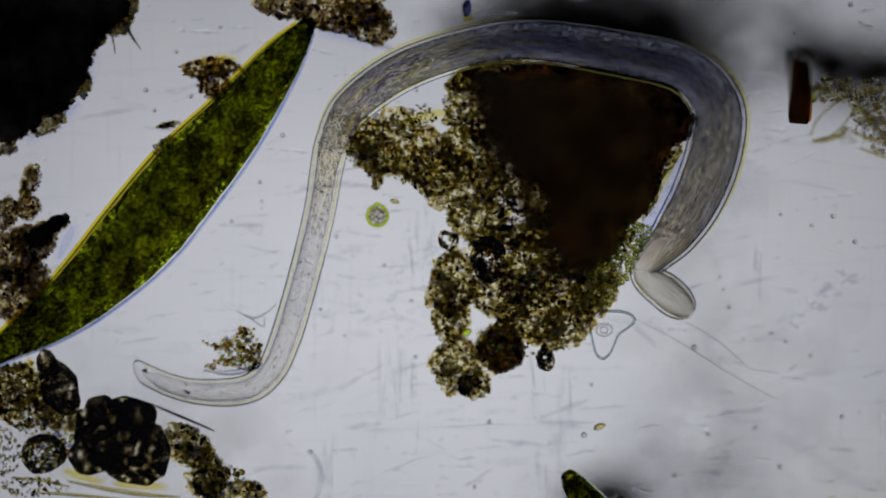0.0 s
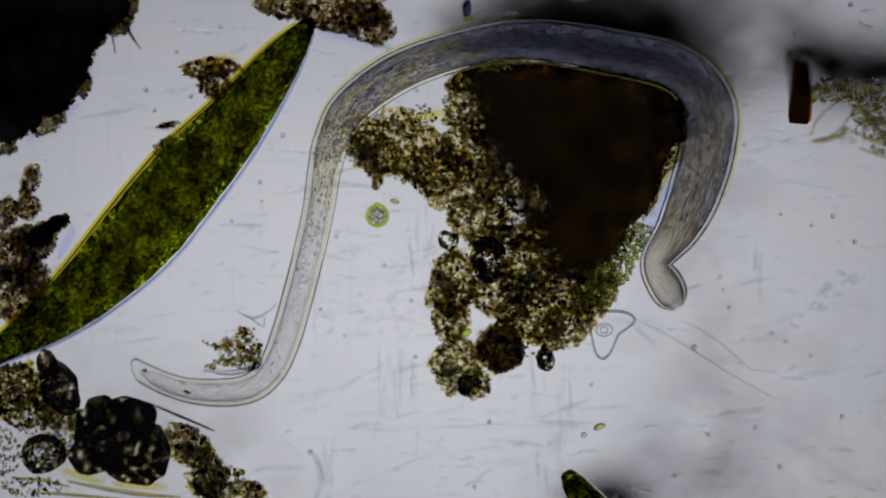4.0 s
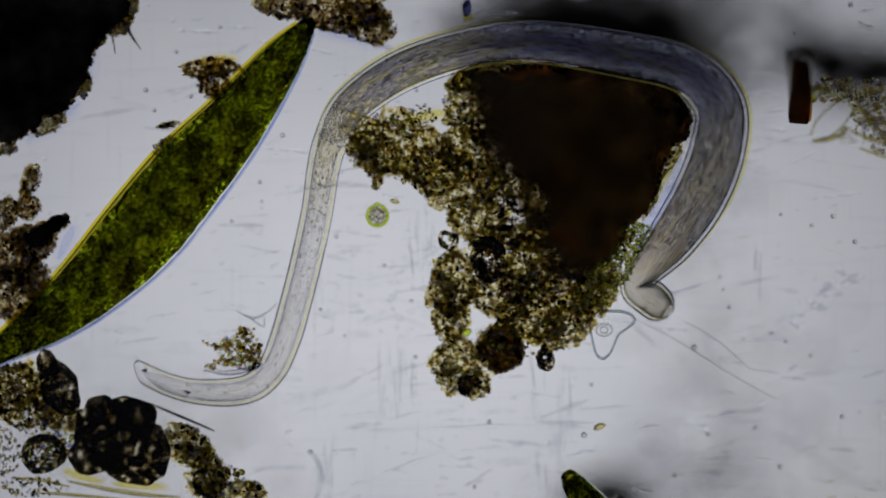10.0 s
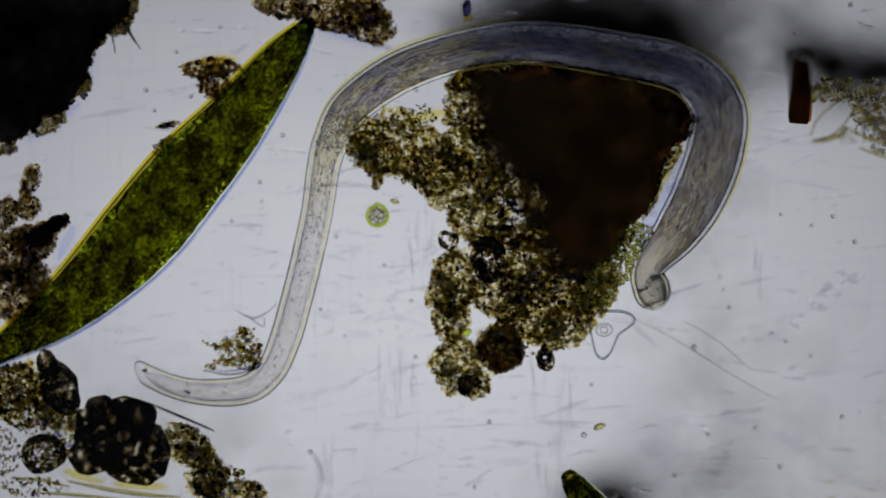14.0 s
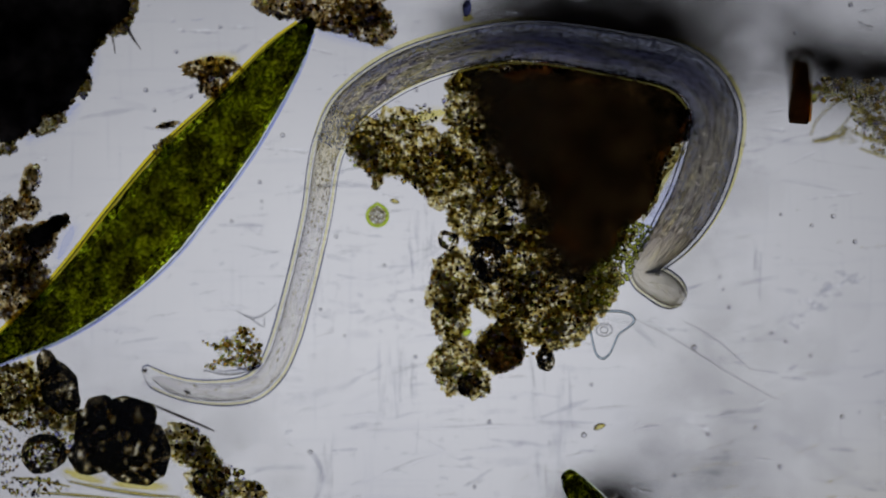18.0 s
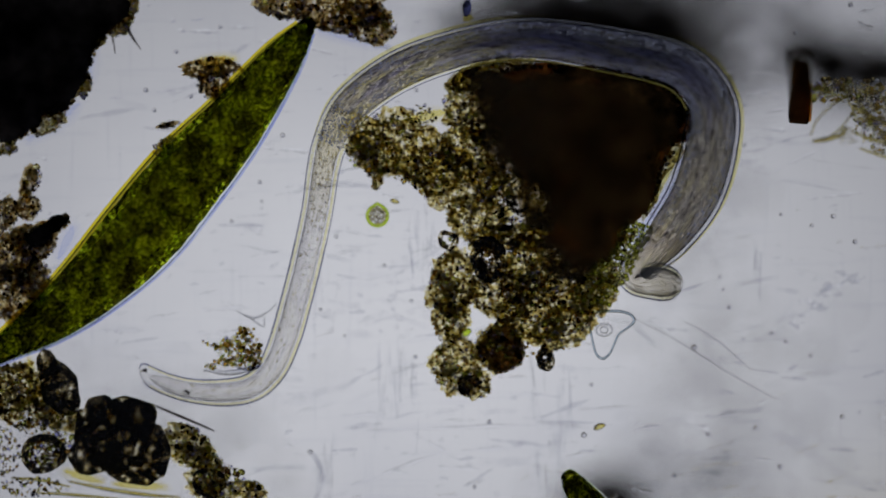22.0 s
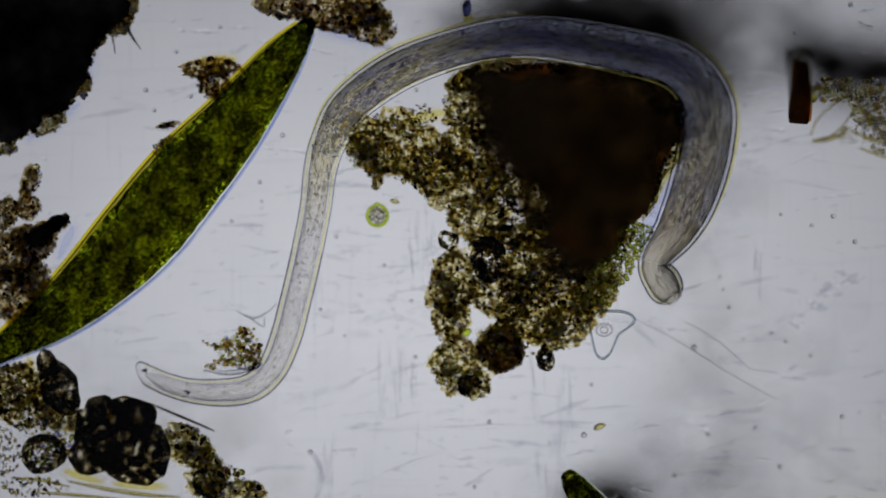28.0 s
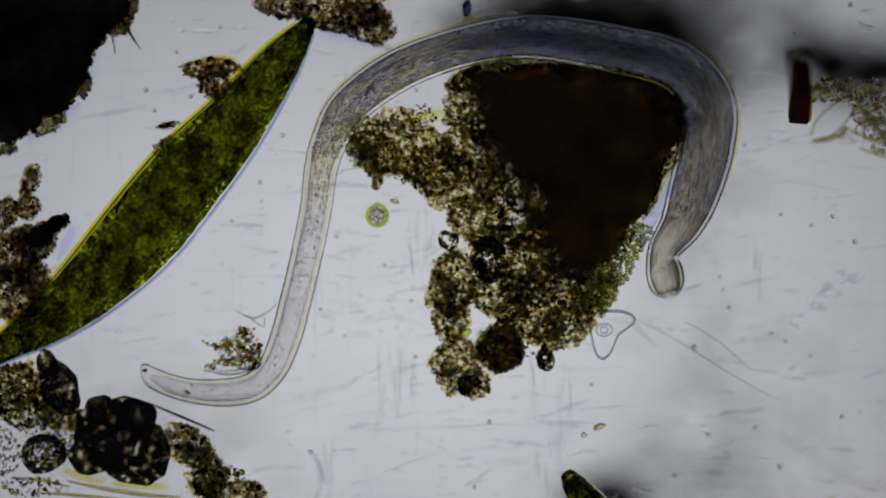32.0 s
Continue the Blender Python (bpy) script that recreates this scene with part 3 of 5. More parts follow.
def tube(name, points, mat, parent, z, flat=1.0, scale=1.0, n=14, per=8, bumps=0.0, seed=0, label=""):
    """A tube through plan points (x, y, width, or also height) at height z, in the parent's space."""
    S = (len(points) - 1) * per + 1
    v, f = [], []
    for s in range(S):
        u = s / per
        x, y, w = run(points, u, 0), run(points, u, 1), max(0.3, run(points, u, 2)) * scale / 2
        a, b = max(0, u - 0.05), min(len(points) - 1, u + 0.05)
        dx, dy = run(points, b, 0) - run(points, a, 0), run(points, b, 1) - run(points, a, 1)
        d = math.hypot(dx, dy)
        nx, ny = -dy / d, dx / d
        for i in range(n):
            th = 2 * math.pi * i / n
            q = w * (1 + bumps * noise.noise(Vector((x / 14, y / 14, th * 2 + seed))))
            up = run(points, u, 3) if len(points[0]) > 3 else z
            p = P(x + nx * math.cos(th) * q, y + ny * math.cos(th) * q, up + math.sin(th) * q * flat / 1000) - parent.location
            v.append(p)
    for s in range(S - 1):
        for i in range(n):
            j = (i + 1) % n
            f.append((s * n + i, s * n + j, (s + 1) * n + j, (s + 1) * n + i))
    f.append(tuple(reversed(range(n))))
    f.append(tuple(range((S - 1) * n, S * n)))
    return mesh_object(name, v, f, mat, parent, label)


def crescent_cell(points, label, seed, grains, spots, slime=0, side=1):
    """A crescent-shaped green cell: clear wall, green body, grains in it and round starch bodies."""
    rng = random.Random(seed)
    mid = len(points) // 2
    root = empty("algal_cell", points[mid][0], points[mid][1], label, "alga")
    tube("cell_wall", points, M_WALL, root, 0.031, 0.42, 1.0, 28, 10, label="clear cell wall")
    tube("chloroplast", points, M_GREEN, root, 0.031, 0.34, 0.93, 28, 10, 0.03, seed, "mottled green chloroplast")
    tube("chloroplast_core", points[1:-1], M_GREENCORE, root, 0.031, 0.20, 0.70, 28, 10, 0.22, seed + 3, "dark green inner body")
    # the lens's colour fringe, painted as two films; slime sets the yellow one's width
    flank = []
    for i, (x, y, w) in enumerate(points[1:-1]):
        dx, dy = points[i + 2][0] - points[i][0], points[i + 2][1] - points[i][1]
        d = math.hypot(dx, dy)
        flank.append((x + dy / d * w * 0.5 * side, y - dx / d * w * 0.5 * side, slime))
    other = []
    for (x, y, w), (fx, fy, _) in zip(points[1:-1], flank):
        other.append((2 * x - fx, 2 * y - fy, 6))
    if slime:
        tube("far_flank_fringe", other, M_FLANK_FRINGE_BLUE, root, 0.03, 0.3, 1.0, 8, 10, 0.1, seed, "blue lens fringe painted along the other flank")
        tube("flank_fringe", flank, M_FLANK_FRINGE, root, 0.02, 0.5, 1.0, 12, 10, 0.1, seed, "yellow lens fringe painted along one flank")
    o = root.location
    made = []
    for _ in range(grains):
        u = rng.uniform(0.3, len(points) - 1.1)
        x, y, w = (run(points, u, k) for k in range(3))
        b = min(len(points) - 1, u + 0.05)
        dx, dy = run(points, b, 0) - x, run(points, b, 1) - y
        d = math.hypot(dx, dy) or 1
        c = rng.uniform(-1, 1) if rng.random() < 0.6 else rng.choice((-1, 1)) * rng.uniform(0.75, 1)
        q = c * w * 0.45
        g = rng.uniform(1.3, 2.8) / 1000
        up = rng.choice((-1, 1)) * math.sqrt(max(0, 1 - c * c)) * w * 0.165 / 1000
        p = P(x - dy / d * q, y + dx / d * q, 0.031 + up) - o
        made.append((p.x, p.y, p.z, g * rng.uniform(0.8, 1.6), g, g * 0.8, rng.random() * 3))
    scatter("chloroplast_grains", made, M_GREENGRAIN, root, kind="stuff")
    ball = None
    for x, y, r in spots:
        if ball is None:
            v, f = SHAPES["fine"][1]
            ob = mesh_object("starch_body", v, f, M_PYRENOID, root)
            ball = ob.data
        else:
            ob = new("starch_body", ball)
            ob.parent = root
        ob.location = P(x, y, 0.034) - o
        ob.scale = (r / 1000, r / 1000, r * 0.7 / 1000)
        ob.rotation_euler = (0, 0, rng.random() * 6)
    return root


M_PYRENOID = clear_mat("starch", [(0.3, (0.66, 0.78, 0.16)), (0.7, (0.85, 0.92, 0.35))], 1.08, 0.05, 60.0)
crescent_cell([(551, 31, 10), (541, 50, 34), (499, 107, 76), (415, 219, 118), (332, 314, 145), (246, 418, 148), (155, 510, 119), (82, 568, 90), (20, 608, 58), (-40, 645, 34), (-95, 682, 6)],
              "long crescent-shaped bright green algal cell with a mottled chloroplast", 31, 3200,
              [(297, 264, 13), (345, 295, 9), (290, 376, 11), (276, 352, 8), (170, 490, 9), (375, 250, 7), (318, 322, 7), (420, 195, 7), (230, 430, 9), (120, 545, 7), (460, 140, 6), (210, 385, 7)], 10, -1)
crescent_cell([(1001, 834, 14), (1008, 846, 34), (1026, 872, 54), (1058, 915, 70), (1100, 975, 60), (1150, 1040, 8)],
              "blunt tip of another dark green algal cell", 37, 420, [(1020, 868, 6)])


# ---- single grains, globules and minerals ----
def lone(name, label, category, x, y, rx, ry, turn, mat, seed, thick=0.03, rough=0.5, sub=4, glints=0, chunks=()):
    root = empty(name, x, y, label, category)
    mass("body", (x, y, rx, ry, turn), mat, root, seed, thick, rough, sub)
    for i, (dx, dy, qx, qy, qt) in enumerate(chunks):
        mass("chunk", (x + dx, y + dy, qx, qy, qt), mat, root, seed + 40 + i, thick * 0.9, rough, sub)
    rng = random.Random(seed)
    shared = None
    for _ in range(glints):
        gx, gy, r = in_lobe(rng, (x, y, rx * 0.75, ry * 0.75, turn))
        if shared is None:
            v, f = SHAPES["fine"][seed % 5]
            ob = mesh_object("inclusion", v, f, M_INCLUSION, root, "pale glassy inclusion")
            shared = ob.data
        else:
            ob = new("inclusion", shared)
            ob.parent = root
        g = rng.uniform(3, 8) / 1000
        ob.location = P(gx, gy, thick * 1.7) - root.location
        ob.scale, ob.rotation_euler = (g * 1.7, g, g * 0.7), (0, 0, rng.random() * 3)
    return root


def facet(name, x, y, rx, ry, turn, mat, parent, seed, thick):
    """An angular lump with flat broken faces."""
    r = random.Random(seed)
    bm = bmesh.new()
    c, w = math.cos(radians(turn)), math.sin(radians(turn))
    o = parent.location
    for k in range(26):
        a, h = k * 2.39996 + r.uniform(-0.3, 0.3), -1 + 2 * (k + 0.5) / 26
        q = math.sqrt(max(0.15, 1 - h * h)) * r.uniform(0.86, 1.06)
        u, v = rx * q * math.cos(a), ry * q * math.sin(a)
        p = P(x + c * u - w * v, y + w * u + c * v, max(0.0, thick * (1 + h)))
        bm.verts.new(p - o)
    hull = bmesh.ops.convex_hull(bm, input=bm.verts[:])
    bmesh.ops.delete(bm, geom=[e for e in hull["geom_interior"] if isinstance(e, bmesh.types.BMVert)], context="VERTS")
    bmesh.ops.bevel(bm, geom=bm.edges[:], offset=0.0022, segments=1, affect="EDGES")
    ob = part(name, bm, mat, parent)
    ob.data.polygons.foreach_set("use_smooth", [False] * len(ob.data.polygons))
    return ob


def rock(label, chunks, mat, seed, thick):
    root = empty("mineral_grain", chunks[0][0], chunks[0][1], label, "mineral")
    for i, (x, y, rx, ry, turn) in enumerate(chunks):
        facet("chunk" if i else "body", x, y, rx, ry, turn, mat, root, seed + i, thick * (1 if i == 0 else 0.8))
    return root


def ringed(label, x, y, rx, ry, turn, seed, thick, grains, mat, rim=0.34, name="mineral_grain", category="mineral"):
    """A grain with a thick dark rim and a bright grainy middle."""
    root = empty(name, x, y, label, category)
    r = random.Random(seed)
    pts = []
    for k in range(13):
        a = 2 * math.pi * (k % 12) / 12
        q = 1 + 0.16 * noise.noise(Vector((math.cos(a) * 1.6, math.sin(a) * 1.6, seed)))
        u, v = rx * (1 - rim / 2) * q * math.cos(a), ry * (1 - rim / 2) * q * math.sin(a)
        c, w = math.cos(radians(turn)), math.sin(radians(turn))
        pts.append((x + c * u - w * v, y + w * u + c * v, min(rx, ry) * rim))
    tube("rim", pts, M_MINERAL, root, thick, 1.0, 1.0, 12, 5, 0.8, seed, "black broken rim")
    spots = []
    for _ in range(grains):
        gx, gy, q = in_lobe(r, (x, y, rx * 0.8, ry * 0.8, turn))
        g = r.uniform(1.6, 4.2) / 1000
        p = P(gx, gy, r.uniform(0.3, 1.4) * thick) - root.location
        spots.append((p.x, p.y, p.z, g * r.uniform(0.8, 1.6), g, g * 0.8, r.random() * 3))
    scatter("bright_middle", spots, mat, root, "pale glassy grains")
    return root


rock("large jagged glossy black mineral grain with bright glints", [(222, 785, 76, 66, 8), (178, 738, 40, 44, 0), (235, 738, 48, 34, 6), (268, 800, 38, 58, -6), (160, 808, 46, 38, 12), (240, 832, 58, 28, 6), (190, 770, 58, 66, 20), (164, 768, 38, 56, 0), (225, 725, 60, 26, 4)], M_MINERAL, 3, 0.042)
rock("dark brown angular mineral plate under the green cell", [(103, 684, 38, 56, -20), (86, 656, 24, 42, -16), (118, 712, 30, 26, 10)], M_MINERAL, 41, 0.032)
ringed("rounded dark-rimmed mineral grain with a bright middle", 77, 804, 42, 35, -15, 11, 0.026, 260, M_GRAIN)
ringed("small dark-rimmed grain with a bright middle", 370, 855, 32, 27, 20, 13, 0.022, 150, M_GRAIN)
ringed("small dark-ringed glassy globule at the heap's edge", 793, 425, 20, 16, 25, 17, 0.018, 8, M_CLEARGRAIN, 0.52, "globule", "globule")
ringed("large dark glassy globule with an olive middle in the heap", 864, 458, 32, 40, -6, 19, 0.034, 170, M_DARKGRAIN, 0.58, "globule", "globule")
ringed("dark oval bead hanging at the heap's lower edge", 965, 636, 16, 22, -15, 23, 0.018, 50, M_DARKGRAIN, 0.80, "globule", "globule")
ringed("dark rounded bead on the heap's lower lobe", 832, 682, 21, 18, 0, 25, 0.022, 14, M_GRAIN, 0.70, "globule", "globule")
lone("detritus_ball", "round reddish-brown ball of packed detritus at the heap's lower edge", "ball", 888, 618, 38, 38, 0, M_CORE_BROWN, 27, 0.010, 0.4, 5)
lone("mineral_grain", "tiny yellowish crystal lying on the slide", "mineral", 1060, 754, 11, 6, -25, M_YELLOW, 31, 0.008, 0.4, 2)
lone("clear_rod", "small dark blue glassy rod with a yellow end", "rod", 826, 16, 9, 15, 4, M_ROD_AND_SHADE, 33, 0.01, 0.3, 3)


def shards(label, x, y, rx, ry, turn, count, seed):
    """A nest of broken clear splinters."""
    root = empty("clear_crystal", x, y, label, "crystal")
    r = random.Random(seed)
    for _ in range(count):
        sx, sy, _ = in_lobe(r, (x, y, rx, ry, turn))
        facet("splinter", sx, sy, r.uniform(3.5, 7.5), r.uniform(2.0, 4.0), r.uniform(-70, 70), M_INCLUSION, root, r.randrange(999), r.uniform(0.022, 0.034))


lone("detritus_flake", "tiny pale yellow flake below the heap's fringe", "flake", 699, 357, 8, 4, 15, M_YELLOW, 51, 0.008, 0.4, 3)
shards("nest of pale glassy splinters set in the heap's flank", 908, 367, 24, 18, 15, 20, 43)
shards("small nest of pale glassy splinters in the heap", 897, 402, 12, 16, 10, 9, 45)
shards("pale glassy splinters in a gap of the heap", 868, 512, 22, 10, 20, 7, 47)
lone("green_flake", "small bright green flake in a gap of the heap", "flake", 826, 588, 9, 6, -40, M_PYRENOID, 49, 0.01, 0.4, 3)

# ---- a colony of round clear cells on the heap's flank ----
colony = empty("cell_colony", 1105, 455, "cluster of small round clear yellowish cells", "cells")
rng = random.Random(41)
cell_mesh = None
for row in range(25):
    for col in range(10):
        x = 1130 - row * 3.1 + (col - 5.4) * 6.0 + (row % 2) * 3.0 + rng.uniform(-1.8, 1.8)
        y = 390 + row * 6.0 + (col - 3) * 2.4 + rng.uniform(-1.8, 1.8)
        if rng.random() < 0.10 or row > 16 and col > 8:
            continue
        r = rng.uniform(3.2, 4.8) / 1000
        if cell_mesh is None:
            v, f = knobbly(2, 0.15, 3)
            ob = mesh_object("cell", v, f, M_CLEARGRAIN, colony)
            cell_mesh = ob.data
        else:
            ob = new("cell", cell_mesh)
            ob.parent = colony
        ob.location = P(x, y, r + 0.02 + rng.uniform(0, 0.018)) - colony.location
        ob.scale = (r * rng.uniform(0.9, 1.2), r, r * 0.9)
        ob.rotation_euler = (0, 0, rng.random() * 6)


# ---- a clear three-cornered shell ----
def shell(x, y):
    root = empty("microscopic_shell", x, y, "thin clear three-cornered shell with a ring inside", "shell")
    rim = ((-24, -33, 4), (14, -34, 5), (36, -28, 5), (42, -16, 5), (30, -4, 4), (15, 7, 4), (7, 24, 4), (-1, 41, 4), (-13, 50, 5), (-25, 41, 4), (-32, 15, 4), (-37, -10, 3))
    tube("wall", [(x + a, y + b, w) for a, b, w in rim], M_SHELL, root, 0.022, 1.0, 1.0, 12, 5)
    for r, w in ((14, 3.5), (7, 3)):
        tor = [(x - 11 + r * math.cos(a * math.pi / 6), y - 1 + 0.78 * r * math.sin(a * math.pi / 6), w) for a in range(13)]
        tube("mouth_ring", tor, M_CLEAR, root, 0.022, 1.0, 1.0, 10, 4)


shell(1080, 585)

# ---- a round green-walled cell ----
cell = empty("round_cell", 668, 381, "small round cell with a green wall and beige contents", "cell")
tube("wall", [(668 + 18 * math.cos(a * math.pi / 8), 382 - (18 + (3 if a == 4 else 0)) * math.sin(a * math.pi / 8), 6) for a in range(17)], M_PYRENOID, cell, 0.012, 1.0, 1.0, 10, 4, label="green-yellow wall")
spots = []
for _ in range(120):
    x, y, r = in_lobe(rng, (668, 382, 15, 15, 0))
    p = P(x, y, rng.uniform(0.004, 0.02)) - cell.location
    g = rng.uniform(1.2, 2.4) / 1000
    spots.append((p.x, p.y, p.z, g * 1.3, g, g, rng.random() * 3))
scatter("grainy_matter", spots, M_GUT, cell, "beige grainy contents")


# ---- coloured lens fringes and haze, painted as thin films at the edges of things ----


def slime(label, x, y, rx, ry, turn, mat, seed, thick=0.05):
    root = empty("fringe_film", x, y, label, "slime")
    mass("film", (x, y, rx, ry, turn), mat, root, seed, thick, 0.5, 4)


slime("yellow lens fringe painted along the heap's upper edge", 752, 208, 44, 8, -14, M_FRINGE_YELLOW, 3, 0.10)
slime("thin yellow film at the blue rod's foot", 828, 34, 9, 6, 0, M_FRINGE_YELLOW, 29, 0.04)
slime("yellow lens fringe painted over a brown flake", 386, 109, 36, 8, -6, M_FRINGE_YELLOW, 5, 0.10)
slime("yellow lens fringe painted beside a dark mineral plate", 60, 672, 7, 40, -8, M_FRINGE_YELLOW, 7, 0.10)
slime("yellow lens fringe painted under the black mineral", 250, 858, 46, 7, 4, M_FRINGE_YELLOW, 9, 0.10)
slime("yellow lens fringe painted at the black mineral's foot", 150, 842, 34, 7, 16, M_FRINGE_YELLOW, 10, 0.10)
slime("blue lens fringe painted at the black heap's edge", 158, 112, 10, 40, 4, M_FRINGE_BLUE, 11, 0.14)
slime("blue lens fringe painted along the black heap's lower edge", 98, 216, 60, 9, -34, M_FRINGE_BLUE, 13, 0.14)
slime("blue lens fringe painted beside the ragged clump", 120, 428, 9, 34, 24, M_FRINGE_BLUE, 15, 0.14)
slime("lilac haze painted between the heap and the worm", 1166, 350, 15, 95, 22, M_FRINGE_BLUE, 21, 0.02)
slime("yellow lens fringe painted along the heap's steep flank", 1174, 318, 5, 62, 27, M_FRINGE_YELLOW, 23, 0.06)
slime("blue lens fringe painted under the brown heap", 618, 66, 60, 8, 14, M_FRINGE_BLUE, 19, 0.12)


# ---- needles, threads and fibres ----
def thread(name, label, points, mat, z=0.008, category="thread"):
    root = empty(name, points[0][0], points[0][1], label, category)
    tube("strand", points, mat, root, z, 1.0, 1.0, 10, 8)
    return root


thread("needle", "straight dark mineral needle lying on the slide", [(272, 717, 2.5), (300, 729, 4.5), (345, 748, 4.5), (380, 763, 3)], M_SPINE, category="needle")
thread("filament", "fine clear forked filament beside the worm", [(420, 551, 1.5), (440, 561, 4), (456, 562, 4), (474, 552, 3), (490, 538, 1.5)], M_CLEAR, category="filament")
thread("filament", "fine clear branch of a filament beside the worm", [(432, 556, 1.5), (450, 568, 3), (466, 578, 3), (468, 562, 2)], M_CLEAR, category="filament")
thread("bristle", "fine dark bristle sticking out of the black heap", [(196, 52, 5), (201, 75, 3), (204, 96, 1.2)], M_SPINE, category="bristle")
thread("bristle", "thin dark bristle sticking out of the black heap", [(226, 52, 6), (237, 70, 4), (249, 88, 1.2)], M_SPINE, category="bristle")
rod = thread("brown_rod", "short opaque brown rod with a painted orange fringe, one end raised", [(1419, 96, 34, 0.20), (1418, 104, 38, 0.19), (1417, 150, 40, 0.11), (1414, 205, 38, 0.03), (1413, 219, 32, 0.025)], M_ROD, 0.022, "rod")
# the lens's orange fringe on the rod's outer side, painted as a strip
tube("flank", [(1436, 118, 5, 0.16), (1435, 150, 9, 0.11), (1432, 205, 9, 0.035), (1431, 216, 6, 0.03)], M_AMBER, rod, 0.03, label="orange lens fringe painted on the right side")
for pts, lab in (([(1434, 240, 3), (1448, 210, 3.2), (1480, 180, 3.2), (1508, 164, 3.2), (1524, 172, 3.2), (1508, 200, 3.2), (1484, 230, 3.2), (1456, 249, 3.2), (1436, 250, 3)], "pale yellow looped plant fibre lying across others"),
                 ([(1440, 250, 6), (1465, 246, 9), (1490, 238, 7), (1500, 226, 3)], "bright yellow curled plant fibre"),
                 ([(1500, 180, 4), (1530, 200, 9), (1568, 220, 9), (1600, 240, 5)], "yellowish plant fibre in the loose tuft"),
                 ([(1510, 232, 3), (1540, 246, 7), (1580, 255, 7)], "pale plant fibre in the loose tuft"),
                 ([(1520, 262, 3), (1550, 272, 6), (1585, 284, 6)], "faint plant fibre in the loose tuft")):
    thread("plant_fibre", lab, pts, M_YELLOW, 0.075, "fibre")
tuft = empty("plant_tuft", 1530, 205, "tangled tuft of yellow and clear plant fibres", "plant debris")
tr = random.Random(77)
for k in range(30):
    x, y, _ = in_lobe(tr, (1535, 205, 46, 62, 10))
    a, l, b = tr.gauss(-0.35, 0.8), tr.uniform(16, 44), tr.uniform(-9, 9)
    c, w = math.cos(a), math.sin(a)
    z = tr.uniform(0.05, 0.13)
    tube("fibre_strand", [(x - c * l / 2, y - w * l / 2, 1.5, z), (x - w * b, y + c * b, tr.uniform(3, 5.5), z), (x + c * l / 2, y + w * l / 2, 1.5, z)], (M_YELLOW, M_CLEAR, M_GUT)[k % 3], tuft, z, 1.0, 1.0, 8, 6)
for pts, lab in (([(120, 852, 3), (190, 866, 7), (260, 876, 7), (320, 880, 3)], "clear yellowish fibre beside the black mineral"), ([(20, 846, 3), (70, 850, 6), (125, 862, 3)], "clear fibre in the brown detritus"), ([(60, 872, 3), (130, 876, 6), (215, 884, 4)], "pale fibre at the detritus edge")):
    thread("plant_fibre", lab, pts, M_YELLOW, 0.008, "fibre")
# shade along the clear rod, drawn as a solid dark blue line
thread("dark_needle_and_shade", "dark blue shade line drawn beside the clear rod", [(418, 650, 1.5), (440, 655, 4), (456, 650, 5), (463, 642, 2)], M_ROD_AND_SHADE, 0.006, "needle")
thread("clear_rod", "clear bent rod under the yellow-green tuft", [(360, 655, 3), (400, 660, 9), (440, 654, 9), (462, 640, 4)], M_CLEAR, 0.008, "rod")
thread("fibre", "hair-thin clear fibre lying on the slide", [(1120, 562, 1.2), (1190, 598, 1.8), (1290, 660, 1.8), (1375, 708, 1.2)], M_CLEAR, 0.003, "fibre")
thread("fibre", "hair-thin clear fibre beside another", [(1205, 566, 1), (1265, 600, 1.6), (1330, 655, 1.2)], M_CLEAR, 0.003, "fibre")

thread("film_edge", "soft dark edge of a dried water film", [(1338, 754, 3), (1395, 778, 6), (1440, 806, 6), (1490, 842, 7), (1530, 855, 11), (1600, 858, 10)], M_BAND_GREY, -0.10, "film edge")
thread("film_edge", "faint curved edge of a dried water film", [(560, 882, 5), (572, 850, 6), (560, 812, 5), (548, 800, 3)], M_SCRATCH, -0.03, "film edge")

# ---- tiny bubbles and specks on the glass ----
SPECKS_A = [(390, 48, 4), (258, 160, 5), (500, 240, 5), (460, 323, 4), (463, 357, 3), (410, 392, 4), (595, 419, 4), (1408, 57, 6), (1317, 139, 5), (1318, 187, 4), (1317, 257, 4), (1505, 9, 5), (1528, 95, 4), (1283, 345, 4), (1474, 383, 5),
            (1436, 399, 4), (1513, 428, 5), (1382, 380, 4), (1274, 490, 3), (1280, 513, 3), (1228, 615, 6), (1365, 590, 4), (1434, 630, 4)]
SPECKS_B = [(1046, 681, 4), (866, 747, 5), (1033, 770, 6), (1193, 842, 5), (1337, 757, 5), (1380, 826, 5), (1490, 738, 5), (549, 800, 5), (567, 548, 4), (680, 470, 4), (728, 533, 4), (735, 632, 4), (610, 595, 3), (840, 862, 4), (1252, 768, 4),
            (1316, 600, 3), (1290, 545, 4), (737, 160, 4), (1150, 325, 4), (1390, 605, 4), (338, 171, 4), (273, 196, 4), (312, 92, 4)]
bubble = None
for x, y, r in SPECKS_A + SPECKS_B:
    if bubble is None:
        v, f = knobbly(2, 0.08, 2)
        ob = mesh_object("bubble", v, f, M_BUBBLE)
        bubble = ob.data
    else:
        ob = new("bubble", bubble)
    ob.location = P(x, y, r * 0.9 / 1000)
    ob.scale = (r * 0.85 / 1000, r * 0.85 / 1000, r * 0.7 / 1000)
    tagged(ob, "tiny clear round bubble with a dark rim on the slide", "bubble", "bubbles on the slide")

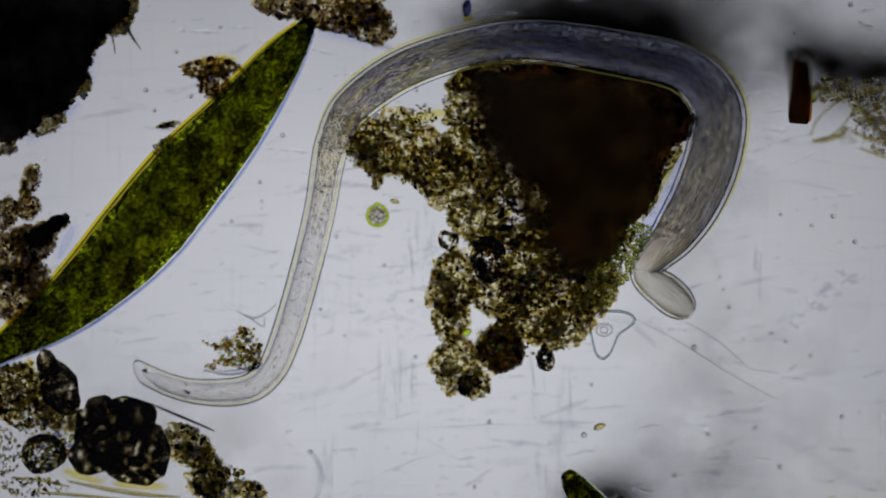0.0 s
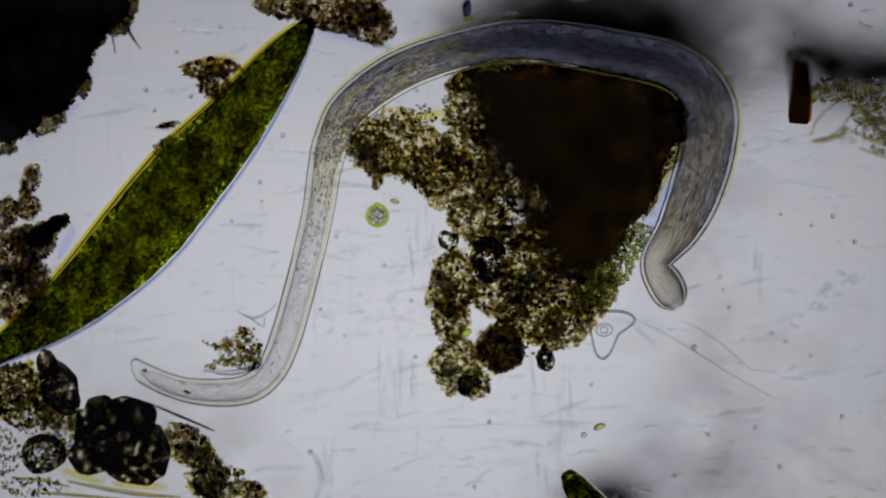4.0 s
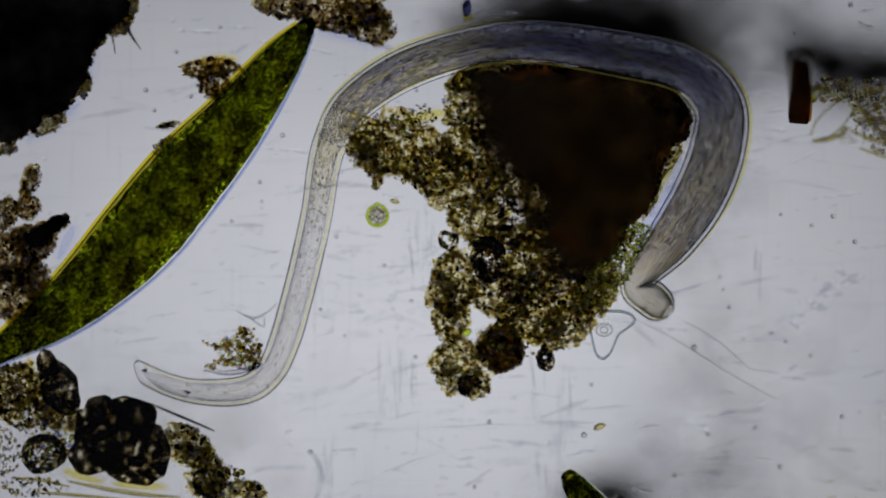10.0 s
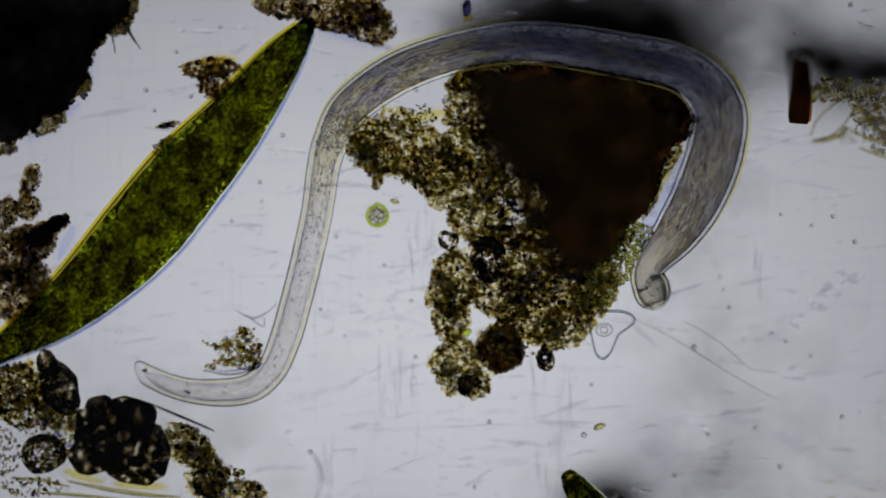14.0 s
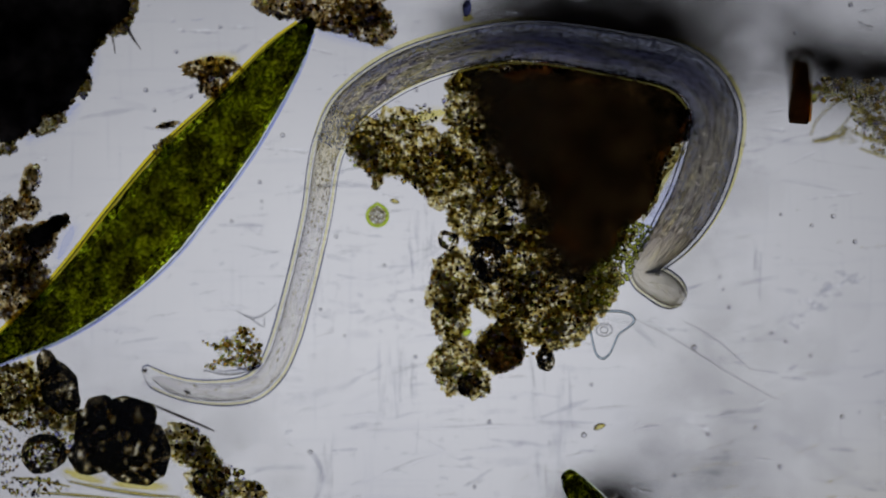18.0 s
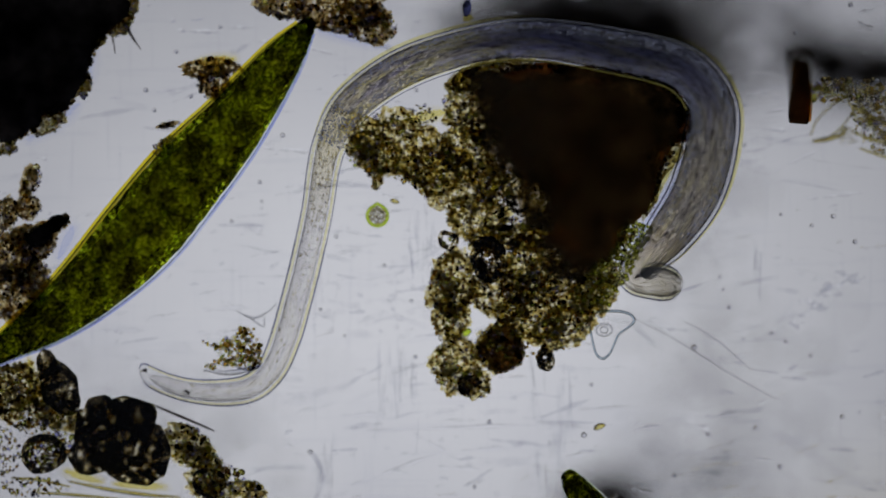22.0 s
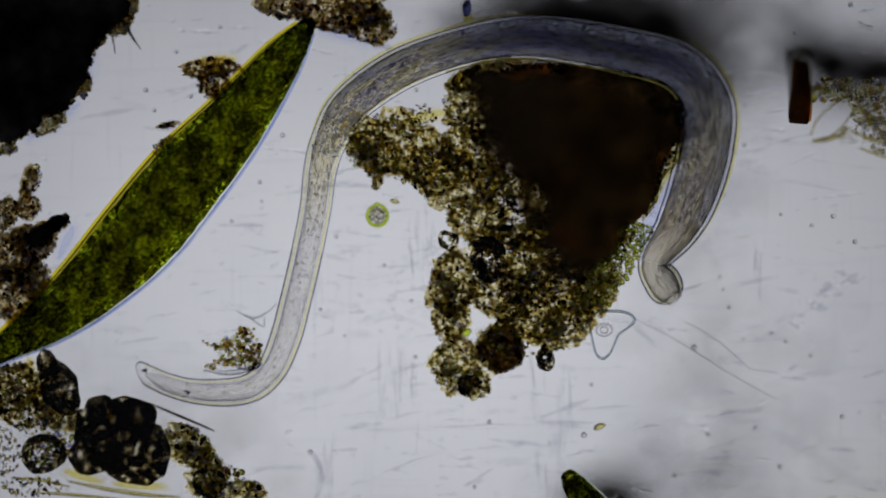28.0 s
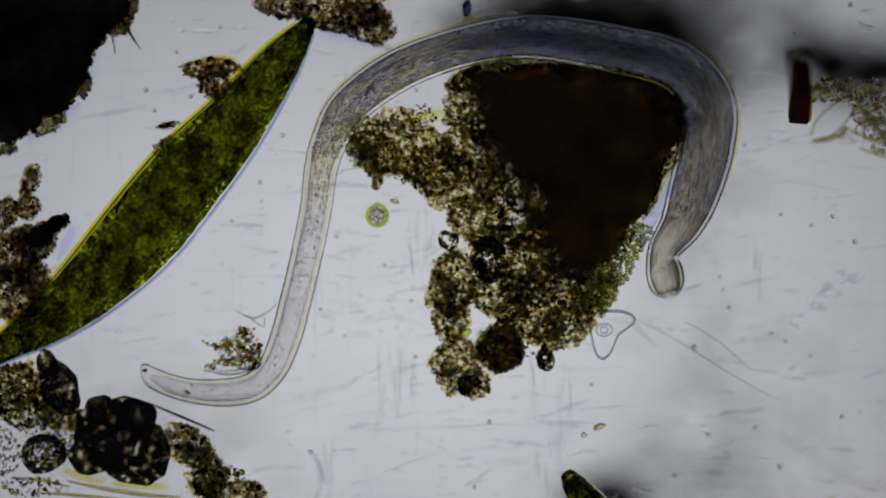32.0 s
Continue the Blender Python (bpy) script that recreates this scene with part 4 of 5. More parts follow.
# two dark specks under the worm's tail, and the needles of shade beside the clear rod
for x, y, r, turn in ((256, 655, 4.2, 0.3), (331, 694, 4.6, -0.5)):
    ob = empty("dust_speck", x, y, "tiny dark speck of dust on the slide under the worm's tail", "speck")
    spots = [(0.0, 0.0, 0.003, r * 1.3 / 1000, r * 0.55 / 1000, r * 0.5 / 1000, turn), (r * 0.5 / 1000, -r * 0.7 / 1000, 0.003, r * 0.8 / 1000, r * 0.4 / 1000, r * 0.4 / 1000, turn + 0.8)]
    scatter("speck_flake", spots, M_SPINE, ob, shape="fine", kind="")

# ---- scratches and smears on the glass ----
rng = random.Random(51)
scratch_meshes = []
for k in range(10):
    v, f, S = [], [], 16
    for s in range(S + 1):
        u = s / S
        w = math.sin(math.pi * u) ** 0.6 * max(0.04, 0.9 + 1.6 * noise.noise(Vector((u * 5, k * 3.1, 0)))) + 0.02
        b = 1.4 * noise.noise(Vector((u * 2.5, k * 5.3, 2)))
        for q, z in ((-1, 0.0), (0, 1.0), (1, 0.0)):
            v.append((u - 0.5, b + q * w, z * w))
    for s in range(S):
        for q in range(2):
            f.append((s * 3 + q, s * 3 + 3 + q, s * 3 + 4 + q, s * 3 + 1 + q))
    me = mesh_object("scratch", v, f, M_SCRATCH if k % 2 else M_RIDGE if k % 4 == 0 else M_CLEAR, slide)
    scratch_meshes.append(me.data)
    me.location, me.scale = P(500 + 110 * k, 790 + 7 * (k % 4), 0.0015), (0.05, 0.003, 0.002)


def scratch(x, y, length, width, turn):
    ob = new("scratch", rng.choice(scratch_meshes))
    ob.parent = slide
    deep = -rng.random() ** 2 * 0.06 - 0.003 if ob.data.materials[0] is M_SCRATCH else 0.0008
    ob.location, ob.scale = P(x, y, deep), (length / 1000, width / 2000, 0.0025)
    ob.rotation_euler = (0, 0, radians(turn))


for _ in range(470):
    scratch(rng.uniform(0, 1568), rng.uniform(0, 882), 9 + 36 * rng.random() ** 2 * 3, 2 + 7 * rng.random() ** 1.5, rng.gauss(6, 14))
for _ in range(60):
    scratch(rng.uniform(560, 780), rng.uniform(400, 600), 9 + 70 * rng.random() ** 2, 2 + 6 * rng.random(), rng.gauss(4, 10))
    scratch(rng.uniform(784, 1300), rng.uniform(640, 882), 9 + 90 * rng.random() ** 2, 2 + 6 * rng.random(), rng.gauss(4, 10))
for x0, x1, y0, y1, n in ((556, 596, 790, 882, 12), (665, 745, 620, 790, 26), (722, 776, 360, 480, 16), (940, 1012, 660, 870, 26), (1325, 1350, 420, 500, 5), (540, 600, 440, 560, 6)):
    for _ in range(n):
        scratch(rng.uniform(x0, x1), rng.uniform(y0, y1), rng.uniform(30, 120), rng.uniform(1.5, 3.5), 90 + rng.gauss(0, 4))
for x, y, length, width, turn in ((800, 757, 320, 5, 2), (1350, 601, 105, 6, 3), (1000, 748, 110, 5, 0), (1545, 738, 60, 7, 0), (1535, 855, 70, 9, 0), (1345, 816, 50, 7, 4), (350, 55, 80, 6, -4), (560, 88, 90, 5, -14), (620, 130, 80, 3, 8), (720, 470, 110, 3, 3), (380, 480, 90, 6, 2),
                                  (220, 585, 90, 6, 0), (680, 530, 70, 7, 6), (260, 165, 130, 3, 8), (250, 190, 110, 4, -14), (1330, 130, 110, 3, 0), (570, 830, 60, 3, 85), (555, 850, 60, 3, 88), (700, 830, 180, 5, 20)):
    scratch(x, y, length, width, turn)
for _ in range(26):
    k = rng.random()
    scratch(1400 + 110 * k + rng.gauss(0, 14), 560 - 80 * k + rng.gauss(0, 12), rng.uniform(20, 45), rng.uniform(6, 14), rng.gauss(15, 20))


# ---- the worm: rigid rings along a spine that bends ----
SPINE = [(216, 642, 36), (300, 682, 43), (370, 695, 50), (440, 688, 53), (480, 655, 55), (505, 600, 57), (525, 530, 57), (545, 450, 57), (562, 370, 57),
         (572, 300, 60), (586, 250, 65), (622, 188, 72), (715, 124, 76), (840, 84, 73), (950, 75, 77), (1095, 96, 84), (1205, 124, 88), (1258, 185, 94), (1255, 262, 101), (1230, 345, 101)]
REST_NECK, REST_HEAD = (1116, 498), (1158, 589)

# seconds, neck x, neck y, head tip x, head tip y; from the field's corner (1024, 380)
HEAD_1 = [(0.0, 117, 98, 200, 175), (0.2, 114, 100, 202, 168), (0.4, 138, 70, 169, 165), (0.6, 157, 48, 164, 152), (0.8, 150, 68, 185, 167), (1.0, 132, 92, 202, 177), (1.2, 114, 107, 209, 162), (1.4, 135, 80, 188, 157), (1.6, 150, 50, 172, 144),
          (1.8, 152, 55, 192, 142), (2.0, 134, 88, 214, 156), (2.2, 116, 105, 221, 149), (2.4, 129, 87, 205, 146), (2.6, 144, 56, 187, 131), (2.8, 140, 60, 216, 118), (3.0, 130, 80, 236, 101), (3.2, 118, 88, 238, 92), (3.4, 140, 62, 212, 108)]
HEAD_2 = [(3.8, 150, 66, 170, 160), (4.4, 106, 118, 188, 170), (5.0, 142, 88, 156, 176), (5.6, 140, 92, 149, 178), (5.8, 150, 82, 146, 167), (6.0, 143, 110, 148, 194), (6.2, 117, 125, 174, 197), (6.4, 102, 130, 179, 177), (6.6, 108, 113, 171, 177),
          (6.8, 132, 92, 145, 169), (7.0, 158, 62, 147, 156), (7.2, 157, 75, 144, 164), (7.4, 150, 100, 134, 181), (7.6, 128, 122, 145, 206), (7.8, 117, 118, 160, 198), (8.0, 138, 98, 154, 184), (8.2, 135, 105, 181, 184), (8.4, 113, 115, 188, 175)]
HEAD_3 = [(8.6, 111, 115, 184, 177), (8.8, 106, 113, 176, 172), (9.0, 135, 95, 141, 178), (9.2, 140, 98, 142, 174), (9.4, 113, 122, 160, 202), (9.6, 94, 130, 189, 172), (9.8, 88, 128, 176, 167), (10.0, 101, 120, 162, 174), (10.2, 131, 88, 137, 172),
          (10.4, 128, 100, 154, 179), (10.6, 100, 122, 186, 179), (10.8, 91, 140, 198, 161), (11.0, 97, 125, 175, 161), (11.2, 117, 100, 159, 171), (11.4, 138, 88, 141, 164), (11.6, 140, 95, 155, 180), (11.8, 113, 122, 177, 190), (12.0, 96, 130, 190, 165)]
HEAD_4 = [(12.2, 95, 125, 174, 168), (12.4, 99, 120, 172, 170), (12.6, 98, 115, 160, 167), (12.8, 113, 95, 146, 170), (13.0, 133, 90, 146, 172), (13.2, 106, 120, 170, 192), (13.4, 90, 135, 189, 169), (13.6, 88, 132, 184, 159), (13.8, 98, 112, 168, 164),
          (14.0, 121, 95, 140, 164), (14.2, 124, 102, 177, 161), (14.4, 94, 122, 191, 141), (15.1, 134, 88, 148, 160), (15.8, 92, 124, 192, 148), (16.4, 132, 88, 150, 155), (16.6, 138, 82, 151, 149), (16.8, 117, 98, 188, 145), (17.0, 96, 118, 200, 130)]
HEAD_5 = [(17.2, 88, 132, 209, 135), (17.4, 89, 125, 174, 140), (17.6, 106, 95, 158, 157), (17.8, 130, 80, 152, 155), (18.0, 114, 98, 186, 152), (18.2, 94, 120, 194, 152), (18.4, 86, 134, 202, 139), (18.6, 86, 125, 178, 144), (18.8, 114, 95, 159, 166),
          (19.0, 132, 80, 154, 154), (19.2, 112, 98, 188, 146), (19.4, 92, 118, 195, 131), (19.6, 84, 132, 199, 126), (19.8, 90, 114, 174, 146), (20.0, 119, 85, 152, 157), (20.2, 140, 68, 157, 145), (20.4, 127, 85, 204, 128), (20.6, 104, 108, 206, 115)]
HEAD_6 = [(20.8, 87, 128, 212, 117), (21.0, 95, 112, 179, 137), (21.2, 116, 88, 164, 147), (21.4, 140, 66, 176, 139), (21.6, 120, 80, 207, 114), (21.8, 101, 100, 206, 99), (22.0, 98, 106, 182, 124), (22.2, 128, 72, 161, 144), (22.4, 146, 60, 170, 136),
          (22.6, 131, 68, 202, 116), (22.8, 103, 98, 209, 101), (23.0, 90, 118, 206, 101), (23.2, 86, 125, 185, 120), (23.4, 114, 88, 165, 157), (23.6, 132, 68, 149, 145), (23.8, 130, 78, 193, 138), (24.0, 101, 108, 202, 117), (24.2, 90, 132, 206, 117)]
HEAD_7 = [(24.4, 88, 128, 184, 127), (24.6, 117, 92, 164, 162), (24.8, 133, 70, 140, 151), (25.0, 136, 72, 174, 144), (25.2, 107, 96, 196, 129), (25.4, 90, 120, 206, 119), (26.2, 132, 76, 152, 154), (26.9, 92, 118, 200, 124), (27.6, 136, 72, 140, 148),
          (27.8, 136, 72, 147, 146), (28.0, 132, 84, 169, 153), (28.2, 100, 104, 188, 136), (28.4, 86, 120, 196, 130), (28.6, 84, 122, 178, 132), (28.8, 92, 115, 164, 150), (29.0, 119, 82, 136, 163), (29.2, 136, 76, 140, 154), (29.4, 130, 86, 167, 160)]
HEAD_8 = [(29.6, 98, 110, 190, 137), (29.8, 86, 132, 201, 132), (30.0, 81, 132, 180, 134), (30.2, 96, 110, 164, 154), (30.4, 111, 88, 152, 154), (30.6, 127, 78, 161, 147), (30.8, 108, 92, 194, 116), (31.0, 92, 116, 190, 101), (31.2, 83, 130, 189, 111),
          (31.4, 92, 112, 172, 148), (31.6, 114, 86, 161, 154), (31.8, 134, 72, 142, 150), (32.0, 148, 66, 161, 146)]
HEAD = HEAD_1 + HEAD_2 + HEAD_3 + HEAD_4 + HEAD_5 + HEAD_6 + HEAD_7 + HEAD_8
# seconds, shift of the arch along y, of the right limb along x, of the left limb along x
SWAY = [(0, -1, 14, 6), (3, -1, 4, 4), (6, -2, 0, -1), (9, 0, 5, 0), (10, 0, 15, 0), (11.5, 1, 10, 0), (13, 2, 7, 0), (14, 2, 17, 0), (16, 1, 8, 0), (19, 1, 4, 0), (23, -7, -6, 0), (28, -9, -2, -5), (29, -9, 4, -5), (30, -9, 16, -5), (31, -10, -2, -5), (32, -10, 4, -4)]

# seconds, how far the tail tip is drawn in while the neck is stretched
TAIL = [(0, -1), (0.5, -1), (1, 11), (1.5, -4), (2, 9), (2.5, -7), (3, 8), (6, 2), (6.5, -4), (7, 6), (8, -6), (9, -10), (10, -10), (11, 2), (12, 3), (13, 6), (13.5, 8), (14, 4), (17, 16), (18, 13), (19, 21), (20, 16), (21, 0), (22, -2), (23, 4), (24, 16), (25, 13), (28, 13), (29, 10), (30, 13), (31, 18), (32, 31)]


def between(rows, t):
    for a, b in zip(rows, rows[1:]):
        if t <= b[0]:
            k = (t - a[0]) / (b[0] - a[0])
            return [p + (q - p) * k for p, q in zip(a[1:], b[1:])]
    return list(rows[-1][1:])


def controls(neck, head, sway):
    """The spine's control points for a place of the neck and the head tip."""
    arch, limb, left = sway
    # the limb swings out while the neck is folded in
    limb += (1137 - neck[0]) * 0.30
    pts = []
    for i, (x, y, w) in enumerate(SPINE):
        x += left * max(0, 1 - abs(i - 9) / 4)
        y += arch * max(0, 1 - abs(i - 14.5) / 4)
        x += limb * max(0, 1 - abs(i - 17.5) / 3)
        pts.append((x, y))
    bx, by = pts[-1]
    pts.append((bx + (neck[0] - bx) * 0.50 + 6, by + (neck[1] - by) * 0.50))
    pts.append(neck)
    mx, my = neck[0] + (head[0] - neck[0]) * 0.5, neck[1] + (head[1] - neck[1]) * 0.5
    # the head bulges a little to the outside of the bend
    dx, dy = head[0] - neck[0], head[1] - neck[1]
    d = math.hypot(dx, dy)
    pts.append((mx - dy / d * 3, my + dx / d * 3))
    pts.append(head)
    return pts


WIDTHS = [w for _, _, w in SPINE] + [89, 57, 67, 48]
LAST = len(WIDTHS) - 1


def along(pts, u):
    xs, ys = [p[0] for p in pts], [p[1] for p in pts]
    x, y = spline(xs, u), spline(ys, u)
    e = 0.02
    a, b = max(0, u - e), min(LAST, u + e)
    return x, y, math.atan2(-(spline(ys, b) - spline(ys, a)), spline(xs, b) - spline(xs, a))


REST = controls(REST_NECK, REST_HEAD, (0, 3, 0))


def girth(u):
    w = spline(WIDTHS, u)
    if u > LAST - 1:
        k = u - (LAST - 1)
        w = 67 * math.sqrt(max(0.0, 1 - k ** 2.4))
    if u < 0.2:
        w *= math.sqrt(max(0.0, 1 - (1 - u / 0.2) ** 2.0))
    return max(w, 0.5)


def rings():
    """Bounds along the spine of the worm's rigid rings: short ones, shortest where the body bends most."""
    out = [(0.0, 0.2), (0.2, 0.3), (0.3, 0.4), (0.4, 0.52), (0.52, 0.64), (0.64, 0.76), (0.76, 0.88), (0.88, 1.0)]
    for i in range(1, LAST - 2):
        length = math.hypot(*(REST[i + 1][k] - REST[i][k] for k in (0, 1)))
        n = max(3, round(length / (12 if 5 < i < 9 else 3 if i == LAST - 3 else 4 if i >= 15 else 7)))
        out += [(i + k / n, i + (k + 1) / n) for k in range(n)]
    return out + [(LAST - 2 + k / 18, LAST - 2 + (k + 1) / 18) for k in range(27)] + [(LAST - 0.5 + k / 28, LAST - 0.5 + (k + 1) / 28) for k in range(7)] + [(LAST - 0.25, float(LAST))]


RINGS = rings()


def lift(u):
    """The arch lies over the edge of the heap, the rest on the slide."""
    k = max(0.0, min(1.0, (u - 11.5) / 2)) * max(0.0, min(1.0, (20.0 - u) / 2))
    return 0.020 * k * k * (3 - 2 * k) + 0.002


worm = empty("worm", 784, 441, "long translucent pale roundworm with a granular gut, bent over the detritus", "worm")
ring_obs = []
wr = random.Random(21)


def gut_width(u):
    """The gut's share of the body's width."""
    m = max(0.0, min(1.0, (u - 9.0) / 2.0))
    taper = math.sqrt(max(0.0, min(1.0, (u - 0.20) / 0.40)))
    return (0.64 + 0.20 * m) * taper + 0.001 - (0.06 if u > LAST - 2 else 0.0)


def lengths(pts):
    """The way along the body, in metres, at every twelfth of a control point."""
    xs, ys = [q[0] for q in pts], [q[1] for q in pts]
    out = [0.0]
    px, py = xs[0], ys[0]
    for k in range(1, LAST * 12 + 1):
        x, y = spline(xs, k / 12), spline(ys, k / 12)
        out.append(out[-1] + math.hypot(x - px, y - py) / 1000)
        px, py = x, y
    return out


def reach_to(u, table):
    i = min(int(u * 12), len(table) - 2)
    return table[i] + (table[i + 1] - table[i]) * (u * 12 - i)


def u_at(s, table):
    i = max(0, min(bisect(table, s) - 1, len(table) - 2))
    return (i + (s - table[i]) / (table[i + 1] - table[i])) / 12


def bisect(table, s):
    lo, hi = 0, len(table)
    while lo < hi:
        m = (lo + hi) // 2
        lo, hi = (m + 1, hi) if table[m] <= s else (lo, m)
    return lo


LENGTHS = lengths(REST)


def strand_mat(name, stops, depth):
    """The gut's wall: fine streaks along the body; yellow at its hind end, streaked amber and violet at the shoulder,
    dim blue scattered light painted in the arch, grey-brown towards the head.
    """
    m, nt, out = material(name)
    g = node(nt, "ShaderNodeBsdfGlass", Roughness=0.3, IOR=1.08)
    tc = nt.nodes.new("ShaderNodeAttribute")
    tc.attribute_name = "body"

    def streak(scale, detail):
        mp = nt.nodes.new("ShaderNodeMapping")
        mp.inputs["Scale"].default_value = scale
        nt.links.new(tc.outputs["Vector"], mp.inputs["Vector"])
        nz = node(nt, "ShaderNodeTexNoise", Scale=1.0, Detail=detail, Roughness=0.62)
        nt.links.new(mp.outputs[0], nz.inputs["Vector"])
        return nz.outputs["Fac"]

    def mixed(kind, fac, a, b):
        n = nt.nodes.new("ShaderNodeMix")
        n.data_type, n.blend_type = "RGBA", kind
        if fac is None:
            n.inputs[0].default_value = 1.0
        else:
            nt.links.new(fac, n.inputs[0])
        nt.links.new(a, n.inputs[6])
        nt.links.new(b, n.inputs[7])
        return n.outputs[2]

    fine = streak((42, 380, 380), 6.0)
    colour = ramp(nt, fine, stops)
    sep = nt.nodes.new("ShaderNodeSeparateXYZ")
    nt.links.new(tc.outputs["Vector"], sep.inputs[0])
    way = node(nt, "ShaderNodeMapRange", From_Min=0.0, From_Max=LENGTHS[-1])
    nt.links.new(sep.outputs[0], way.inputs["Value"])
    spot = [reach_to(u, LENGTHS) / LENGTHS[-1] for u in (7.5, 9.5, 11.0, 12.8, 14.0, 16.6, 18.0, 20.5, LAST - 3.0, LAST - 2.0)]
    # the arch's slate tones put its dim blue scattered light into the colour
    zone = ramp(nt, way.outputs[0], list(zip(spot, ((0.985, 0.982, 0.985), (0.985, 0.96, 0.86), (0.96, 0.94, 0.88), (0.82, 0.83, 0.97), (0.67, 0.69, 0.98), (0.73, 0.745, 0.94), (0.88, 0.87, 0.86), (0.93, 0.90, 0.86), (0.93, 0.90, 0.86), (0.985, 0.972, 0.94)))))
    nt.links.new(ramp(nt, way.outputs[0], [(spot[0], (0.06,) * 3), (spot[2], (0.30,) * 3)]), g.inputs["Roughness"])
    plain = nt.nodes.new("ShaderNodeRGB")
    plain.outputs[0].default_value = (0.990, 0.988, 0.984, 1)
    colour = mixed("MIX", ramp(nt, way.outputs[0], [(spot[0], (0.90,) * 3), (spot[1], (0.74,) * 3), (spot[2], (0.36,) * 3), (spot[3], (0.0,) * 3), (reach_to(LAST - 3.2, LENGTHS) / LENGTHS[-1], (0.0,) * 3), (reach_to(LAST - 2.4, LENGTHS) / LENGTHS[-1], (0.70,) * 3), (reach_to(LAST - 1.6, LENGTHS) / LENGTHS[-1], (0.94,) * 3)]), colour, plain.outputs[0])
    colour = mixed("MULTIPLY", None, colour, zone)
    bands = ramp(nt, streak((9, 75, 75), 2.0), [(0.38, (0.50, 0.49, 0.66)), (0.47, (0.86, 0.84, 0.88)), (0.53, (1.0, 0.98, 0.90)), (0.60, (1.0, 0.94, 0.45))])
    here = ramp(nt, way.outputs[0], [(spot[1], (0.05,) * 3), (spot[2], (0.75,) * 3), (spot[3], (0.9,) * 3), (spot[5], (0.35,) * 3), (spot[8], (0.30,) * 3), (spot[9], (0.0,) * 3)])
    colour = mixed("MULTIPLY", here, colour, bands)
    nt.links.new(colour, g.inputs["Color"])
    b = node(nt, "ShaderNodeBump", Strength=1.0, Distance=depth)
    nt.links.new(fine, b.inputs["Height"])
    nt.links.new(b.outputs[0], g.inputs["Normal"])
    nt.links.new(g.outputs[0], out.inputs[0])
    return m


M_STRAND = strand_mat("gut_wall", [(0.39, (0.26, 0.24, 0.24)), (0.46, (0.70, 0.68, 0.66)), (0.52, (0.95, 0.93, 0.87)), (0.58, (1.0, 1.0, 0.96))], 0.005)


